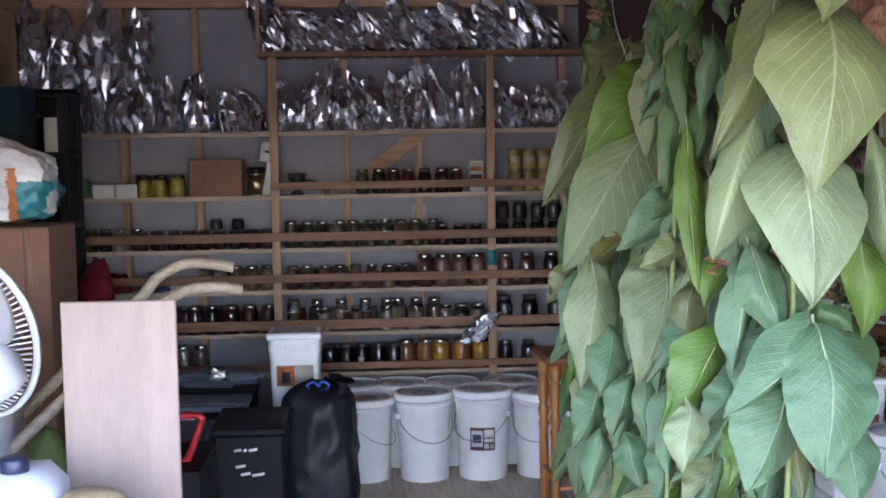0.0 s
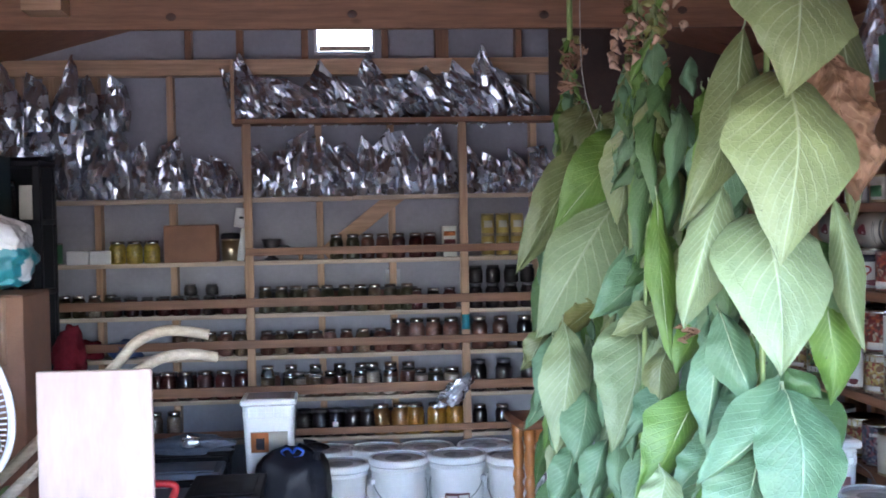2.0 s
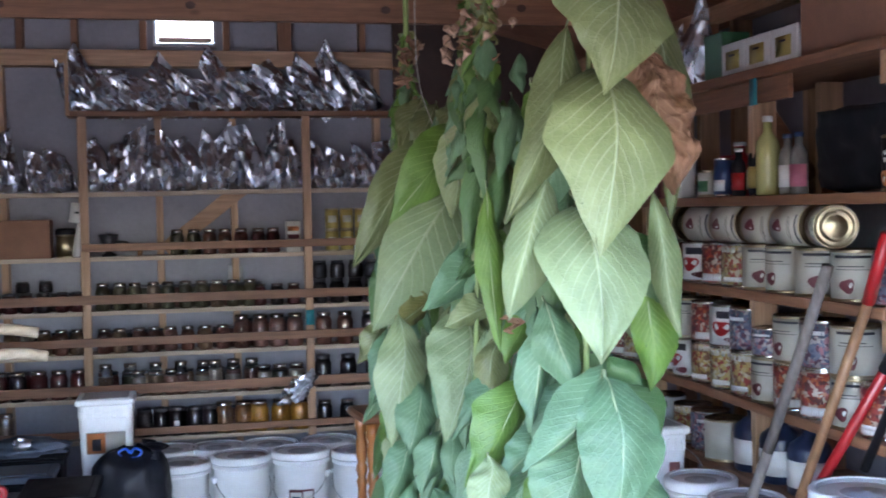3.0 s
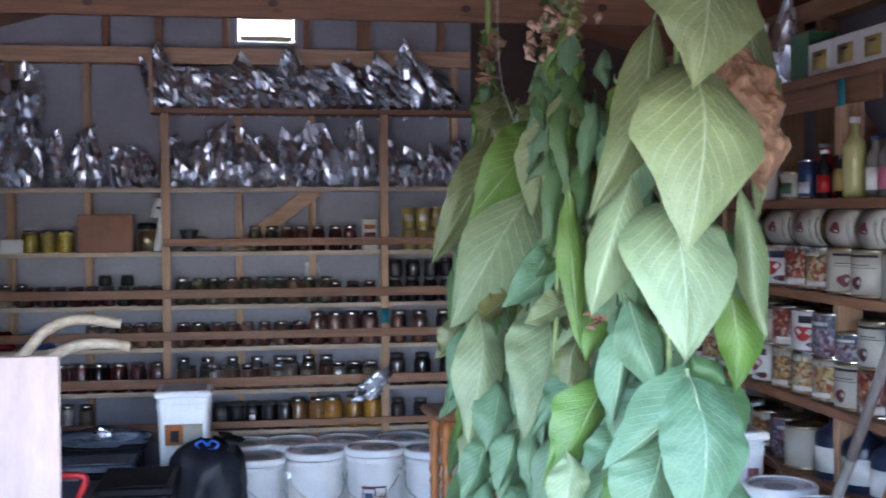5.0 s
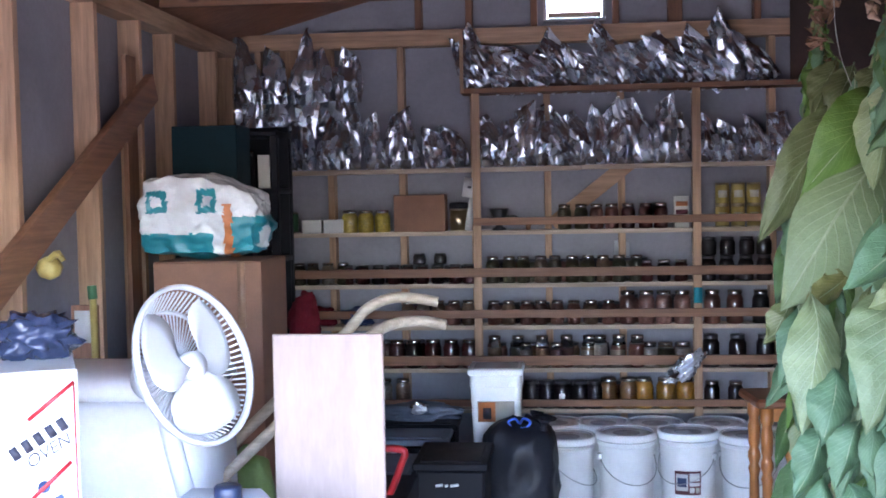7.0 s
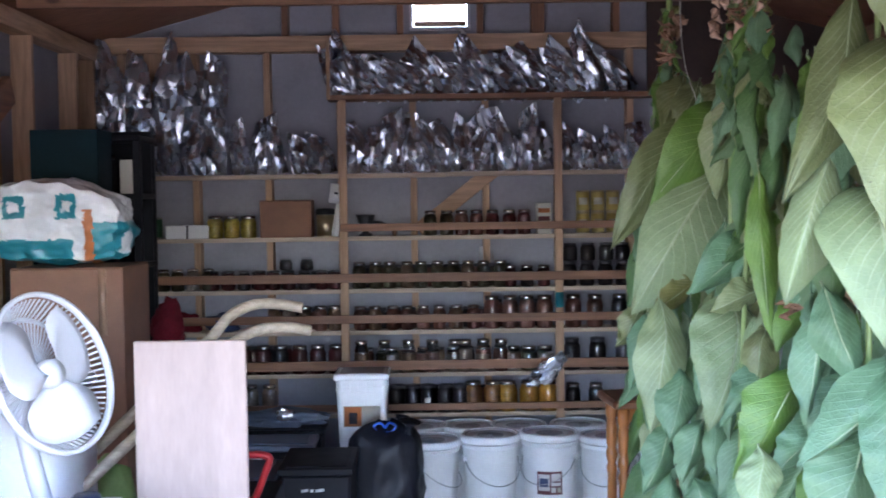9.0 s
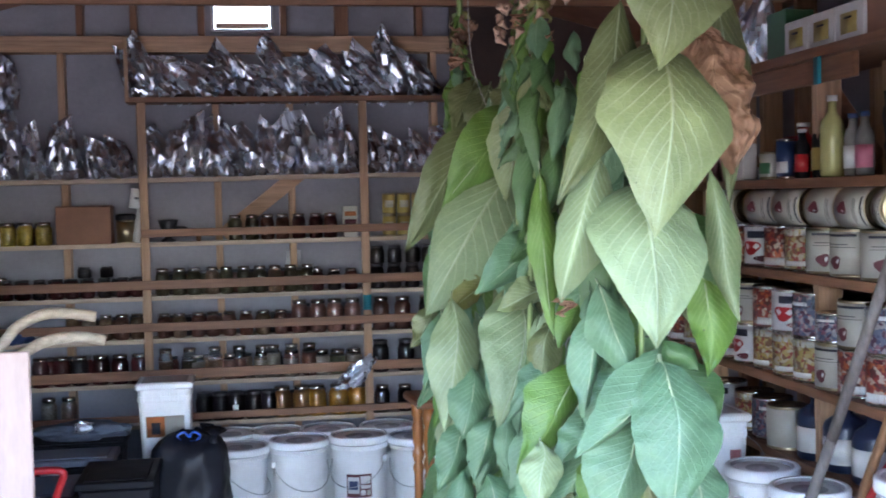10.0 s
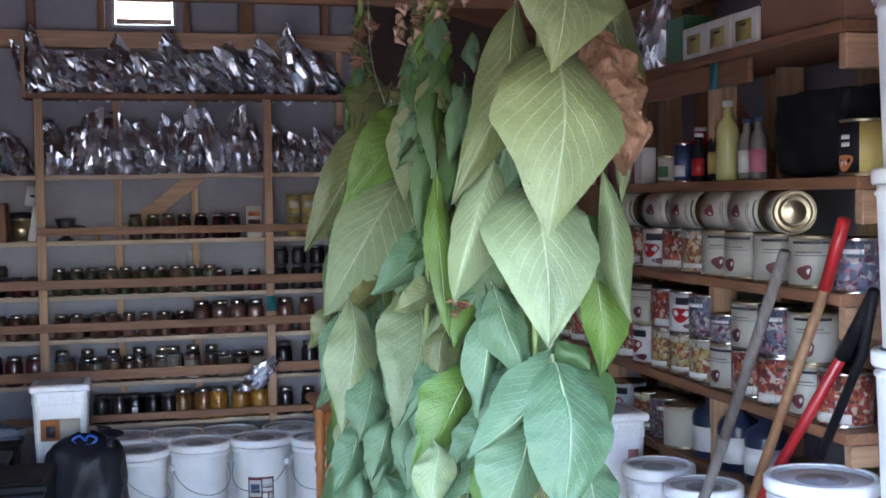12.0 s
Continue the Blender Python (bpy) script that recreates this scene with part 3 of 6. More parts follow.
jar_row(-0.03, 0.5, 7, c, 0.038, 0.14, ["green", "green", "rust", "rust", "red", "red", "red"])
jar_row(-1.55, -1.3, 4, d, 0.036, 0.125, ["green", "green", "pale", "green"])
jar_row(-1.27, -0.57, 9, d, 0.036, 0.11, ["red", "red", "dark", "red"], "dark")
jar_row(-0.85, -0.74, 2, d + 0.112, 0.036, 0.06, ["dark"], "dark")
jar_row(-0.44, 0.36, 10, d, 0.038, 0.15, ["green", "green", "green", "tan"])
jar_row(0.42, 0.61, 3, d, 0.038, 0.12, ["red", "dark", "red"])
jar_row(0.76, 1.06, 4, d, 0.042, 0.14, ["dark"], "dark")
jar_row(0.76, 1.06, 4, d + 0.142, 0.042, 0.1, ["dark"], "dark")
jar_row(-0.92, -0.58, 5, e, 0.037, 0.14, ["tan", "pale", "tan", "meat"])
jar_row(-0.44, 0.2, 8, e, 0.037, 0.135, ["rust", "tan", "rust", "rust", "meat"])
jar_row(0.31, 0.61, 4, e, 0.046, 0.185, ["rust", "meat", "meat", "meat"])
jar_row(0.77, 1.3, 5, e, 0.046, 0.185, ["rust", "rust", "dark"])
jar_row(-1.1, -0.58, 6, f_, 0.046, 0.16, ["red", "red", "dark", "red"], level=0.97)
jar_row(-0.44, 0.1, 5, f_, 0.04, 0.18, ["tan", "green", "tan", "rust", "tan"], level=0.6)
jar_row(-0.26, 0.26, 4, f_, 0.042, 0.14, ["pale", "meat", "pale"], level=0.7)
jar_row(0.16, 0.36, 3, f_, 0.042, 0.18, ["pale", "meat", "rust"], level=0.7)
jar_row(0.43, 0.62, 3, f_, 0.045, 0.14, ["pale", "green", "pale"], level=0.75)
jar_row(0.77, 1.2, 4, f_, 0.048, 0.18, ["dark"], "dark")
jar_row(-1.07, -0.96, 2, g_, 0.042, 0.165, ["pale", "tan"])
jar_row(-0.24, 0.13, 5, g_, 0.048, 0.155, ["dark"], "dark", 0.97)
jar_row(0.2, 0.31, 2, g_, 0.052, 0.17, ["amber"], level=0.97)
jar_row(0.4, 0.63, 3, g_, 0.054, 0.17, ["honey", "honey", "honey"], level=0.97)
jar_row(0.77, 0.9, 2, g_, 0.042, 0.15, ["dark"])
tagged(part("jar_label", wrapped(0.0462, 250, 290, 0.05, 0.085, 5, pose(-0.06, 5.55, g_)), PAPER, None), "small white paper label on a dark jar", "label")


# ---------- foil pouches ----------
def pouch_mesh(seed, w, h, d):
    """A half-filled foil pouch: a creased pillow drawn in to a slanting, flattened top."""
    rnd = random.Random(seed)
    bm = bmesh.new()
    nx, nz = 9, 7
    off = Vector((rnd.uniform(0, 50), rnd.uniform(0, 50), rnd.uniform(0, 50)))
    sheets = []
    pinch, slant, shift = rnd.uniform(0.15, 0.8), rnd.uniform(-0.3, 0.3), rnd.uniform(-0.3, 0.3)
    for s in (-1, 1):
        rows = []
        for k in range(nz + 1):
            v = k / nz
            row = []
            for i in range(nx + 1):
                u = i / nx * 2 - 1
                belly = (1 - u * u) ** 0.5 * max(0.0, math.sin(math.pi * min(1, (v + 0.08) / 0.85))) ** 0.8 if v < 0.77 else 0.0
                nar = 1 - pinch * max(0.0, (v - 0.4) / 0.6) ** 1.2
                x = u * w / 2 * nar + shift * w * max(0.0, v - 0.4)
                crease = abs(noise.noise(Vector((x * 34 + s * 9 + v * 2.0, v * 1.3, 0)) + off))
                fold = abs(noise.noise(Vector((x * 13 - v * 2.5, v * 3 + s * 3, 7)) + off))
                y = s * (belly * d / 2 + 0.0015) - (0.05 * crease + 0.045 * fold) * (0.35 + 0.65 * (1 - abs(u))) + 0.03
                z = v * h * (1 + slant * u * v * 0.5) + rnd.uniform(-0.01, 0.01) * (0 < k < nz)
                row.append(bm.verts.new((x + rnd.uniform(-0.005, 0.005), y + 0.04 * v * v * math.sin(off.y), max(0.0, z))))
            rows.append(row)
        for k, (a, b) in enumerate(zip(rows, rows[1:])):
            for i in range(nx):
                q = (a[i], a[i + 1], b[i + 1], b[i])
                if rnd.random() < 0.5:
                    bm.faces.new((q[0], q[1], q[2])), bm.faces.new((q[0], q[2], q[3]))
                else:
                    bm.faces.new((q[0], q[1], q[3])), bm.faces.new((q[1], q[2], q[3]))
        sheets.append(rows)
    a, b = sheets
    rim = [r[0] for r in a] + a[-1][1:] + [r[-1] for r in reversed(a)][1:] + list(reversed(a[0]))[1:-1]
    rim2 = [r[0] for r in b] + b[-1][1:] + [r[-1] for r in reversed(b)][1:] + list(reversed(b[0]))[1:-1]
    for i in range(len(rim)):
        j = (i + 1) % len(rim)
        bm.faces.new((rim[i], rim[j], rim2[j], rim2[i]))
    return bm


pouches = []
for i in range(16):
    p = part("foil_pouch", pouch_mesh(i, random.uniform(0.11, 0.17), random.uniform(0.22, 0.31), 0.08), FOIL, None, smooth=False)
    tagged(p, "crumpled silver foil food pouch standing on a shelf", "pouch", "foil pouches")
    pouches.append(p)
used = [False] * 16


def pouch(x, y, z, lean=0.0, turn=0.0, k=None, size=1.0, tip=0.0):
    i = random.randrange(16) if k is None else k
    m = pose(x, y, z, tip, lean, turn) @ Matrix.Diagonal((size, size, size, 1))
    if not used[i]:
        used[i] = True
        pouches[i].matrix_basis = m
        return pouches[i]
    ob = copy_thing(pouches[i], m)
    ob.scale = (size, size, size)
    return ob


for i in range(22):
    pouch(-0.5 + i * 0.077, 5.575 + random.uniform(-0.02, 0.03), SZ["a"] + 0.006, random.uniform(-48, -26), random.uniform(-22, 22), size=random.uniform(1.1, 1.35))
for i in range(15):
    pouch(-0.42 + i * 0.073, 5.57 + random.uniform(-0.02, 0.03), SZ["b"] + 0.008, random.uniform(-18, 6), random.uniform(-30, 30), size=random.uniform(0.95, 1.3))
for i in range(5):
    pouch(0.78 + i * 0.1, 5.57, SZ["b"] + 0.008, random.uniform(-18, 2), random.uniform(-25, 25), size=random.uniform(0.85, 1.0))
for x in (-1.1, -0.98, -0.89, -0.74, -0.62):
    pouch(x, 5.57, SZ["b"] + 0.006, random.uniform(-18, 4), random.uniform(-25, 25), size=random.uniform(0.95, 1.2))
for i in range(5):
    for k in range(3):
        pouch(-1.82 + i * 0.145 + random.uniform(-0.02, 0.02), 5.52 + 0.05 * (k == 1) + random.uniform(-0.02, 0.02), SZ["b"] + 0.006 + 0.19 * k, random.uniform(-14, 14), random.uniform(-40, 40), size=random.uniform(1.15, 1.45))



# ---------- other things on the back shelves ----------
def carton(name, label, category, x0, x1, y0, y1, z0, z1, material, flaps=False):
    ob = thing(name, label, category, ((x0 + x1) / 2, (y0 + y1) / 2, z0))
    w, dd, h = (x1 - x0) / 2, (y1 - y0) / 2, z1 - z0
    part("body", slab(-w, w, -dd, dd, 0, h, 0.003), material, ob, smooth=False)
    if flaps:
        part("flap", slab(-w + 0.002, w - 0.002, -dd + 0.002, -0.002, h + 0.001, h + 0.005, 0.001), material, ob, smooth=False)
        part("flap", slab(-w + 0.002, w - 0.002, 0.002, dd - 0.002, h + 0.001, h + 0.005, 0.001), material, ob, smooth=False)
    return ob


carton("cardboard_box", "closed brown cardboard box on the shelf", "box", -0.99, -0.7, 5.5, 5.65, c, c + 0.205, CARD, True)
for x in (-1.52, -1.395):
    carton("white_carton", "small white paper carton on the shelf", "carton", x, x + 0.115, 5.5, 5.6, c, c + 0.075, PAPER)
carton("printed_box", "upright cream box with brown printing", "box", 0.57, 0.65, 5.51, 5.57, c, c + 0.175, CREAM)
pb = bpy.data.objects["printed_box"]
for z in (0.03, 0.075, 0.12):
    part("printing", slab(-0.032, 0.032, -0.0325, -0.0305, z, z + 0.025, 0), MAROON if z < 0.1 else ORANGE, pb)


def can(name, label, x, y, z, r, h, wrap, rim=STEEL, marks=(), rz=0, m=None, group="", segs=22):
    """A tin: rims, wall with its label, sunk end; marks: (angle, half width, z0, z1, material) printed on the label."""
    ob = thing(name, label, "can", group=group)
    ob.matrix_basis = m if m is not None else pose(x, y, z, 0, 0, rz)
    part("tin", lathe([(0, 0.004), (r * 0.9, 0.004), (r * 0.93, 0), (r, 0.0), (r + 0.0015, 0.002), (r, 0.006), (r - 0.001, 0.008), (r - 0.001, h - 0.008), (r, h - 0.006), (r + 0.0015, h - 0.002), (r, h), (r * 0.95, h),
                       (r * 0.93, h - 0.004), (r * 0.8, h - 0.004), (r * 0.77, h - 0.0025), (r * 0.68, h - 0.0025), (r * 0.65, h - 0.005), (r * 0.5, h - 0.005), (r * 0.47, h - 0.0035), (0, h - 0.0035)], segs), rim, ob)
    part("label", lathe([(r - 0.001, 0.009), (r + 0.0005, 0.009), (r + 0.0005, h - 0.009), (r - 0.001, h - 0.009)], segs), wrap, ob)
    for a, hw, z0, z1, mt in marks:
        part("print", emblem(r + 0.0016, a, hw, z0, z1) if mt in (MAROON, RED, ORANGE) else wrapped(r + 0.0011, a - hw, a + hw, z0, z1, 6), mt, ob)
    return ob


can("green_can", "small green can on the shelf", -1.585, 5.56, c, 0.032, 0.12, GREEN)
can("brass_can", "shiny brass-coloured canister on the shelf", -0.625, 5.545, c, 0.052, 0.125, GOLD, GOLD)
part("lid", lathe([(0.0535, 0.127), (0.054, 0.129), (0.054, 0.15), (0.045, 0.16), (0, 0.162)], 18), BLACK, bpy.data.objects["brass_can"])
for i in range(3):
    for k in range(2):
        can("gold_can", "small can with a gold label on the shelf", 0.835 + i * 0.085, 5.56, c + k * 0.122, 0.037, 0.12, YELLOW, GOLD, [(270, 40, 0.04, 0.08, CREAM)], group="gold cans")
card = thing("price_card", "white card with dark marks propped on the shelf", "card", (-0.57, 5.52, c + 0.19), 0)
part("sheet", slab(-0.035, 0.035, -0.002, 0.002, 0, 0.11, 0, pose(0, 0, 0, -8, 8, 0)), PAPER, card)
part("printing", slab(-0.01, 0.012, -0.006, -0.004, 0.05, 0.062, 0, pose(0, 0, 0, -8, 8, 0)), INK, card)
tagged(part("paper_strip", slab(-0.02, 0.02, -0.002, 0.002, 0, 0.23, 0, pose(-0.572, 5.51, c + 0.004, -4, 10, 0)), PAPER, None), "narrow white paper strip leaning beside the post", "paper")
IRON = mat("cast_iron", (0.05, 0.05, 0.058), 0.45, 0.6)
grinder = thing("meat_grinder", "dark cast-iron hand grinder lying on the shelf", "grinder", (-0.4, 5.57, c))
part("hopper", lathe([(0.0, 0.03), (0.03, 0.03), (0.038, 0.07), (0.055, 0.12), (0.05, 0.122), (0.03, 0.08), (0, 0.078)], 16, m=pose(0, 0, 0)), IRON, grinder)
part("foot", lathe([(0, 0), (0.04, 0), (0.04, 0.01), (0.02, 0.02), (0.02, 0.032), (0, 0.032)], 14), IRON, grinder)
part("crank", tube([(0.03, 0, 0.08), (0.09, -0.01, 0.075), (0.16, -0.02, 0.035)], 0.009, 8), IRON, grinder)
part("grip", lathe([(0, 0), (0.012, 0), (0.015, 0.03), (0.01, 0.05), (0, 0.05)], 12, m=pose(0.165, -0.02, 0.0)), HANDLE, grinder)


def blob(name, label, category, place, size, material, rough=0.25, seed=0, segs=18, freq=6.0):
    bm = bmesh.new()
    bmesh.ops.create_icosphere(bm, subdivisions=4, radius=1.0)
    off = Vector((seed * 3.7, seed * 1.3, 0))
    for v in bm.verts:
        k = 1 + rough * noise.noise(v.co * freq * 0.3 + off) + rough * 0.5 * noise.noise(v.co * freq + off)
        v.co = Vector((v.co.x * size[0] * k, v.co.y * size[1] * k, v.co.z * size[2] * k))
    ob = part(name, bm, material, None)
    ob.matrix_basis = pose(*place)
    return tagged(ob, label, category)


cf = blob("crumpled_foil", "crumpled bundle of silver foil hanging on the rail", "foil", (0.615, 5.425, 0.735), (0.115, 0.05, 0.05), FOIL, 0.5, 2, freq=9.0)
cf.matrix_basis = pose(0.615, 5.415, 0.735, 0, -38, 0)
for f in cf.data.polygons:
    f.use_smooth = False
tagged(part("paper_note", slab(0.25, 0.335, YB - 0.004, YB - 0.002, 1.33, 1.42, 0), mat("faded_note", (0.5, 0.5, 0.52), 0.7), None), "small faded paper note pinned to the wall", "note")
blob("red_bag", "crumpled red bag pushed onto the shelf", "bag", (-1.43, 5.56, e + 0.055), (0.1, 0.06, 0.055), CLOTH, 0.4, 3)
blob("blue_cloth", "dark blue cloth bundle on the shelf", "cloth", (-1.22, 5.53, e + 0.05), (0.1, 0.07, 0.05), NAVY, 0.4, 5)


# ---------- buckets on the floor ----------
def bucket(x, y, z, rz=0, r=0.146, h=0.45, handle=True, label="white plastic bucket, its lid greyed for shade, on the floor", group="white buckets"):
    ob = thing("bucket", label, "bucket", (x, y, z), rz, group)
    b = r * 0.88
    part("body", lathe([(0, 0.004), (b - 0.01, 0.004), (b - 0.006, 0), (b, 0.003), (b + (r - b) * 0.85, h * 0.845),
                        (r + 0.003, h * 0.855), (r + 0.003, h * 0.875), (r - 0.003, h * 0.88), (r, h - 0.012), (0, h - 0.012)], 36), WHITE, ob)
    lid = part("lid", lathe([(r - 0.002, h - 0.04), (r + 0.008, h - 0.04), (r + 0.009, h - 0.008), (r + 0.004, h), (r - 0.006, h), (r - 0.01, h - 0.004), (r - 0.016, h - 0.014), (r * 0.5, h - 0.014), (r * 0.48, h - 0.011), (0.014, h - 0.011), (0.012, h - 0.006), (0, h - 0.006)], 36), LIDW, ob)
    part("rim", lathe([(r + 0.0085, h - 0.036), (r + 0.0105, h - 0.034), (r + 0.0105, h - 0.006), (r + 0.004, h + 0.0015), (r - 0.007, h + 0.0015), (r - 0.009, h - 0.002), (r + 0.004, h - 0.004)], 36), WHITE, lid)
    if handle:
        pts = [(r * 1.02 * math.cos(radians(a)), -r * 1.03 * math.sin(radians(a)) - 0.006, h * 0.74 - 0.13 * math.sin(radians(a)) ** 0.8 if 0 < a < 180 else h * 0.74) for a in range(0, 181, 10)]
        part("handle", tube(pts, 0.0022, 6), WIRE, ob)
        for s in (-1, 1):
            part("ear", slab(-0.012, 0.012, -0.016, 0.016, h * 0.7, h * 0.77, 0.003, pose(s * (r + 0.004), 0, 0)), WHITE, ob)
    return ob


bucket(0.269, 5.03, 0, 20, h=0.465)
b2 = bucket(0.582, 5.03, 0, -30, h=0.472, label="white plastic bucket with a red and white label on the floor")
bucket(-0.04, 5.05, 0, 60, h=0.44)
bucket(0.895, 5.04, 0, -20, h=0.45)
for x in (-0.12, 0.14, 0.42, 0.75, 1.07):
    bucket(x + 0.02, 5.34, 0, 40, h=0.455, handle=False, label="white plastic bucket standing behind the front row")
for a0, a1, z0, z1, mt, q in ((-88, -33, 0.165, 0.285, MAROON, 0.0), (-85, -60, 0.185, 0.27, PAPER, 0.001), (-82, -63, 0.205, 0.25, NAVY, 0.002), (-57, -36, 0.235, 0.275, PAPER, 0.001), (-57, -36, 0.21, 0.228, PAPER, 0.001), (-57, -47, 0.175, 0.203, PAPER, 0.001), (-44, -36, 0.175, 0.203, CREAM, 0.001)):
    part("label", wrapped(0.1395 + q, a0 - 6, a1 - 6, z0, z1, 8), mt, b2)


def square_bucket(x, y, z, w, dd, h, rz=0, label="tall square white bucket with a lid"):
    ob = thing("square_bucket", label, "bucket", (x, y, z), rz, "square buckets")
    bm = bmesh.new()
    k = 0.86
    rings = []
    for s, zz in ((k * 0.96, 0.0), (k, 0.01), (0.97, h * 0.8), (1.0, h * 0.805), (1.0, h * 0.86), (0.985, h * 0.865), (0.99, h * 0.96)):
        rad = 0.03 * s
        ring = []
        for cx, cy, a0 in ((1, 1, 0), (-1, 1, 90), (-1, -1, 180), (1, -1, 270)):
            for a in range(0, 91, 30):
                ring.append(bm.verts.new((cx * (w / 2 * s - rad) + rad * math.cos(radians(a0 + a)), cy * (dd / 2 * s - rad) + rad * math.sin(radians(a0 + a)), zz)))
        rings.append(ring)
    n = len(rings[0])
    for a, b in zip(rings, rings[1:]):
        for i in range(n):
            bm.faces.new((a[i], a[(i + 1) % n], b[(i + 1) % n], b[i]))
    bm.faces.new(rings[0])
    bm.faces.new(rings[-1])
    part("body", bm, WHITE, ob, smooth=False)
    part("lid", slab(-w / 2 - 0.008, w / 2 + 0.008, -dd / 2 - 0.008, dd / 2 + 0.008, h * 0.93, h, 0.008), WHITE, ob, smooth=False)
    # lid top in the same grey, standing in for shade
    part("panel", slab(-w / 2 + 0.02, w / 2 - 0.02, -dd / 2 + 0.02, dd / 2 - 0.02, h + 0.0005, h + 0.003, 0.001), LIDW, ob, smooth=False)
    for i in range(6):
        px = -w / 2 + w * (i + 0.7) / 6.4
        part("rib", slab(px, px + 0.006, -dd / 2 - 0.006, -dd / 2 + 0.01, h * 0.8, h * 0.9, 0.001), WHITE, ob, smooth=False)
    return ob


# plinth crate under the tall bucket
carton("storage_crate", "low dark crate on the floor under a bucket", "crate", -0.56, -0.2, 4.45, 4.8, 0.0, 0.42, BLACK)
sq = square_bucket(-0.372, 4.62, 0.421, 0.25, 0.24, 0.445, 0, "tall square white bucket with an orange picture label")
for a in ((-0.085, 0.09, 0.2, 0.3, CREAM, 0.0), (-0.082, 0.0, 0.203, 0.297, ORANGE, 0.001), (-0.06, -0.02, 0.215, 0.27, INK, 0.002)):
    part("label", slab(a[0], a[1], -0.1215 - a[5], -0.118 - a[5], a[2], a[3], 0, pose(0, 0, 0, 3, 0, 0)), a[4], sq)


# ---------- black bin bag, totes, red handle ----------
def bin_bag(x, y, w, dd, h):
    bm = bmesh.new()
    segs, rings = 40, 26
    rows = []
    for k in range(rings + 1):
        v = k / rings
        prof = 0.95 + 0.05 * math.sin(math.pi * v / 0.84) if v < 0.84 else max(0.16, 0.95 * max(0.0, math.cos((v - 0.84) / 0.16 * math.pi / 2)) ** 0.5)
        row = []
        for i in range(segs):
            a = 2 * math.pi * i / segs
            p = Vector((math.cos(a), math.sin(a), v * 2.2))
            boxy = 1 / max(abs(math.cos(a)), abs(math.sin(a))) ** 0.55
            q = prof * boxy * (1 + 0.12 * noise.noise(p * 1.5 + Vector((3.1, 0, 0))) + 0.1 * noise.noise(p * 3.6) - 0.1 * abs(noise.noise(Vector((p.x * 5, p.y * 5, p.z * 1.6)))) + 0.03 * noise.noise(p * 9) + 0.05 * v * v * math.sin(a * 11 + 3 * v))
            row.append(bm.verts.new((w / 2 * q * math.cos(a), dd / 2 * q * math.sin(a), v * h * (1 + 0.06 * noise.noise(p * 2.5) * v))))
        rows.append(row)
    for a, b in zip(rows, rows[1:]):
        for i in range(segs):
            bm.faces.new((a[i], a[(i + 1) % segs], b[(i + 1) % segs], b[i]))
    bm.faces.new(rows[0])
    bm.faces.new(list(reversed(rows[-1])))
    ob = thing("bin_bag", "full black plastic bin bag tied with a blue drawstring", "bag", (x, y, 0.0))
    part("sack", bm, BAGBLACK, ob)
    for s in (-1, 1):
        part("tuft", lathe([(0.02, h * 0.96), (0.012, h * 1.0), (0.03, h * 1.03), (0.045 + 0.01 * s, h * 1.05), (0.02, h * 1.02)], 9, m=pose(0.02 * s, -0.02, 0.0, 6 * s, 8, 0)), BAGBLACK, ob)
        part("drawstring", tube(curve_points([(0.0, -0.03, h * 0.97), (0.02 * s, -0.06, h + 0.01), (0.05 * s, -0.065, h - 0.005), (0.03 * s, -0.07, h - 0.03), (0.0, -0.06, h * 0.95)], 6), 0.006, 6), BLUE, ob)
    return ob


bin_bag(-0.25, 4.3, 0.36, 0.32, 0.67)


def tote(name, label, x0, x1, y0, y1, z0, z1, body, lidm, lip=0.012):
    ob = thing(name, label, "storage box", ((x0 + x1) / 2, (y0 + y1) / 2, z0), 0, "dark storage boxes")
    w, dd, h = (x1 - x0) / 2, (y1 - y0) / 2, z1 - z0
    bm = slab(-w, w, -dd, dd, 0, h - 0.03, 0.012)
    for v in bm.verts:
        k = 0.93 + 0.07 * v.co.z / h
        v.co.x *= k
        v.co.y *= k
    part("body", bm, body, ob, smooth=False)
    part("lid", slab(-w - lip, w + lip, -dd - lip, dd + lip, h - 0.03, h, 0.006), lidm, ob, smooth=False)
    part("rim", slab(-w + 0.02, w - 0.02, -dd + 0.02, dd - 0.02, h, h + 0.006, 0.002), lidm, ob, smooth=False)
    return ob


t1 = tote("storage_tote", "large black plastic tote with pale handwriting", -0.66, -0.37, 3.7, 4.1, 0, 0.6, BLACK, BLACK)
for x, z, w in ((-0.06, 0.5, 0.03), (-0.022, 0.5, 0.014), (0.0, 0.5, 0.035), (-0.055, 0.432, 0.04), (-0.035, 0.4, 0.04), (0.012, 0.395, 0.05)):
    part("handwriting", slab(0, w, -0.0035, 0, 0, 0.011, 0, pose(x, -0.199, z, 0, -8, 0)), PAPER, t1)
tote("storage_tote", "black storage box with a blue-grey lid", -1.0, -0.69, 3.62, 3.98, 0, 0.575, BLACK, GREY)
t2 = tote("storage_tote", "black box with a grey lid and white stickers", -0.98, -0.58, 4.16, 4.4, 0.0, 0.6, BLACK, GREY)
for x0, x1 in ((-0.1, -0.02), (0.08, 0.15)):
    part("sticker", slab(x0, x1, -0.1225, -0.1205, 0.49, 0.55, 0), PAPER, t2)
tote("black_case", "black equipment case standing behind the boxes", -1.0, -0.57, 4.5, 4.75, 0.0, 0.6, BLACK, BLACK)
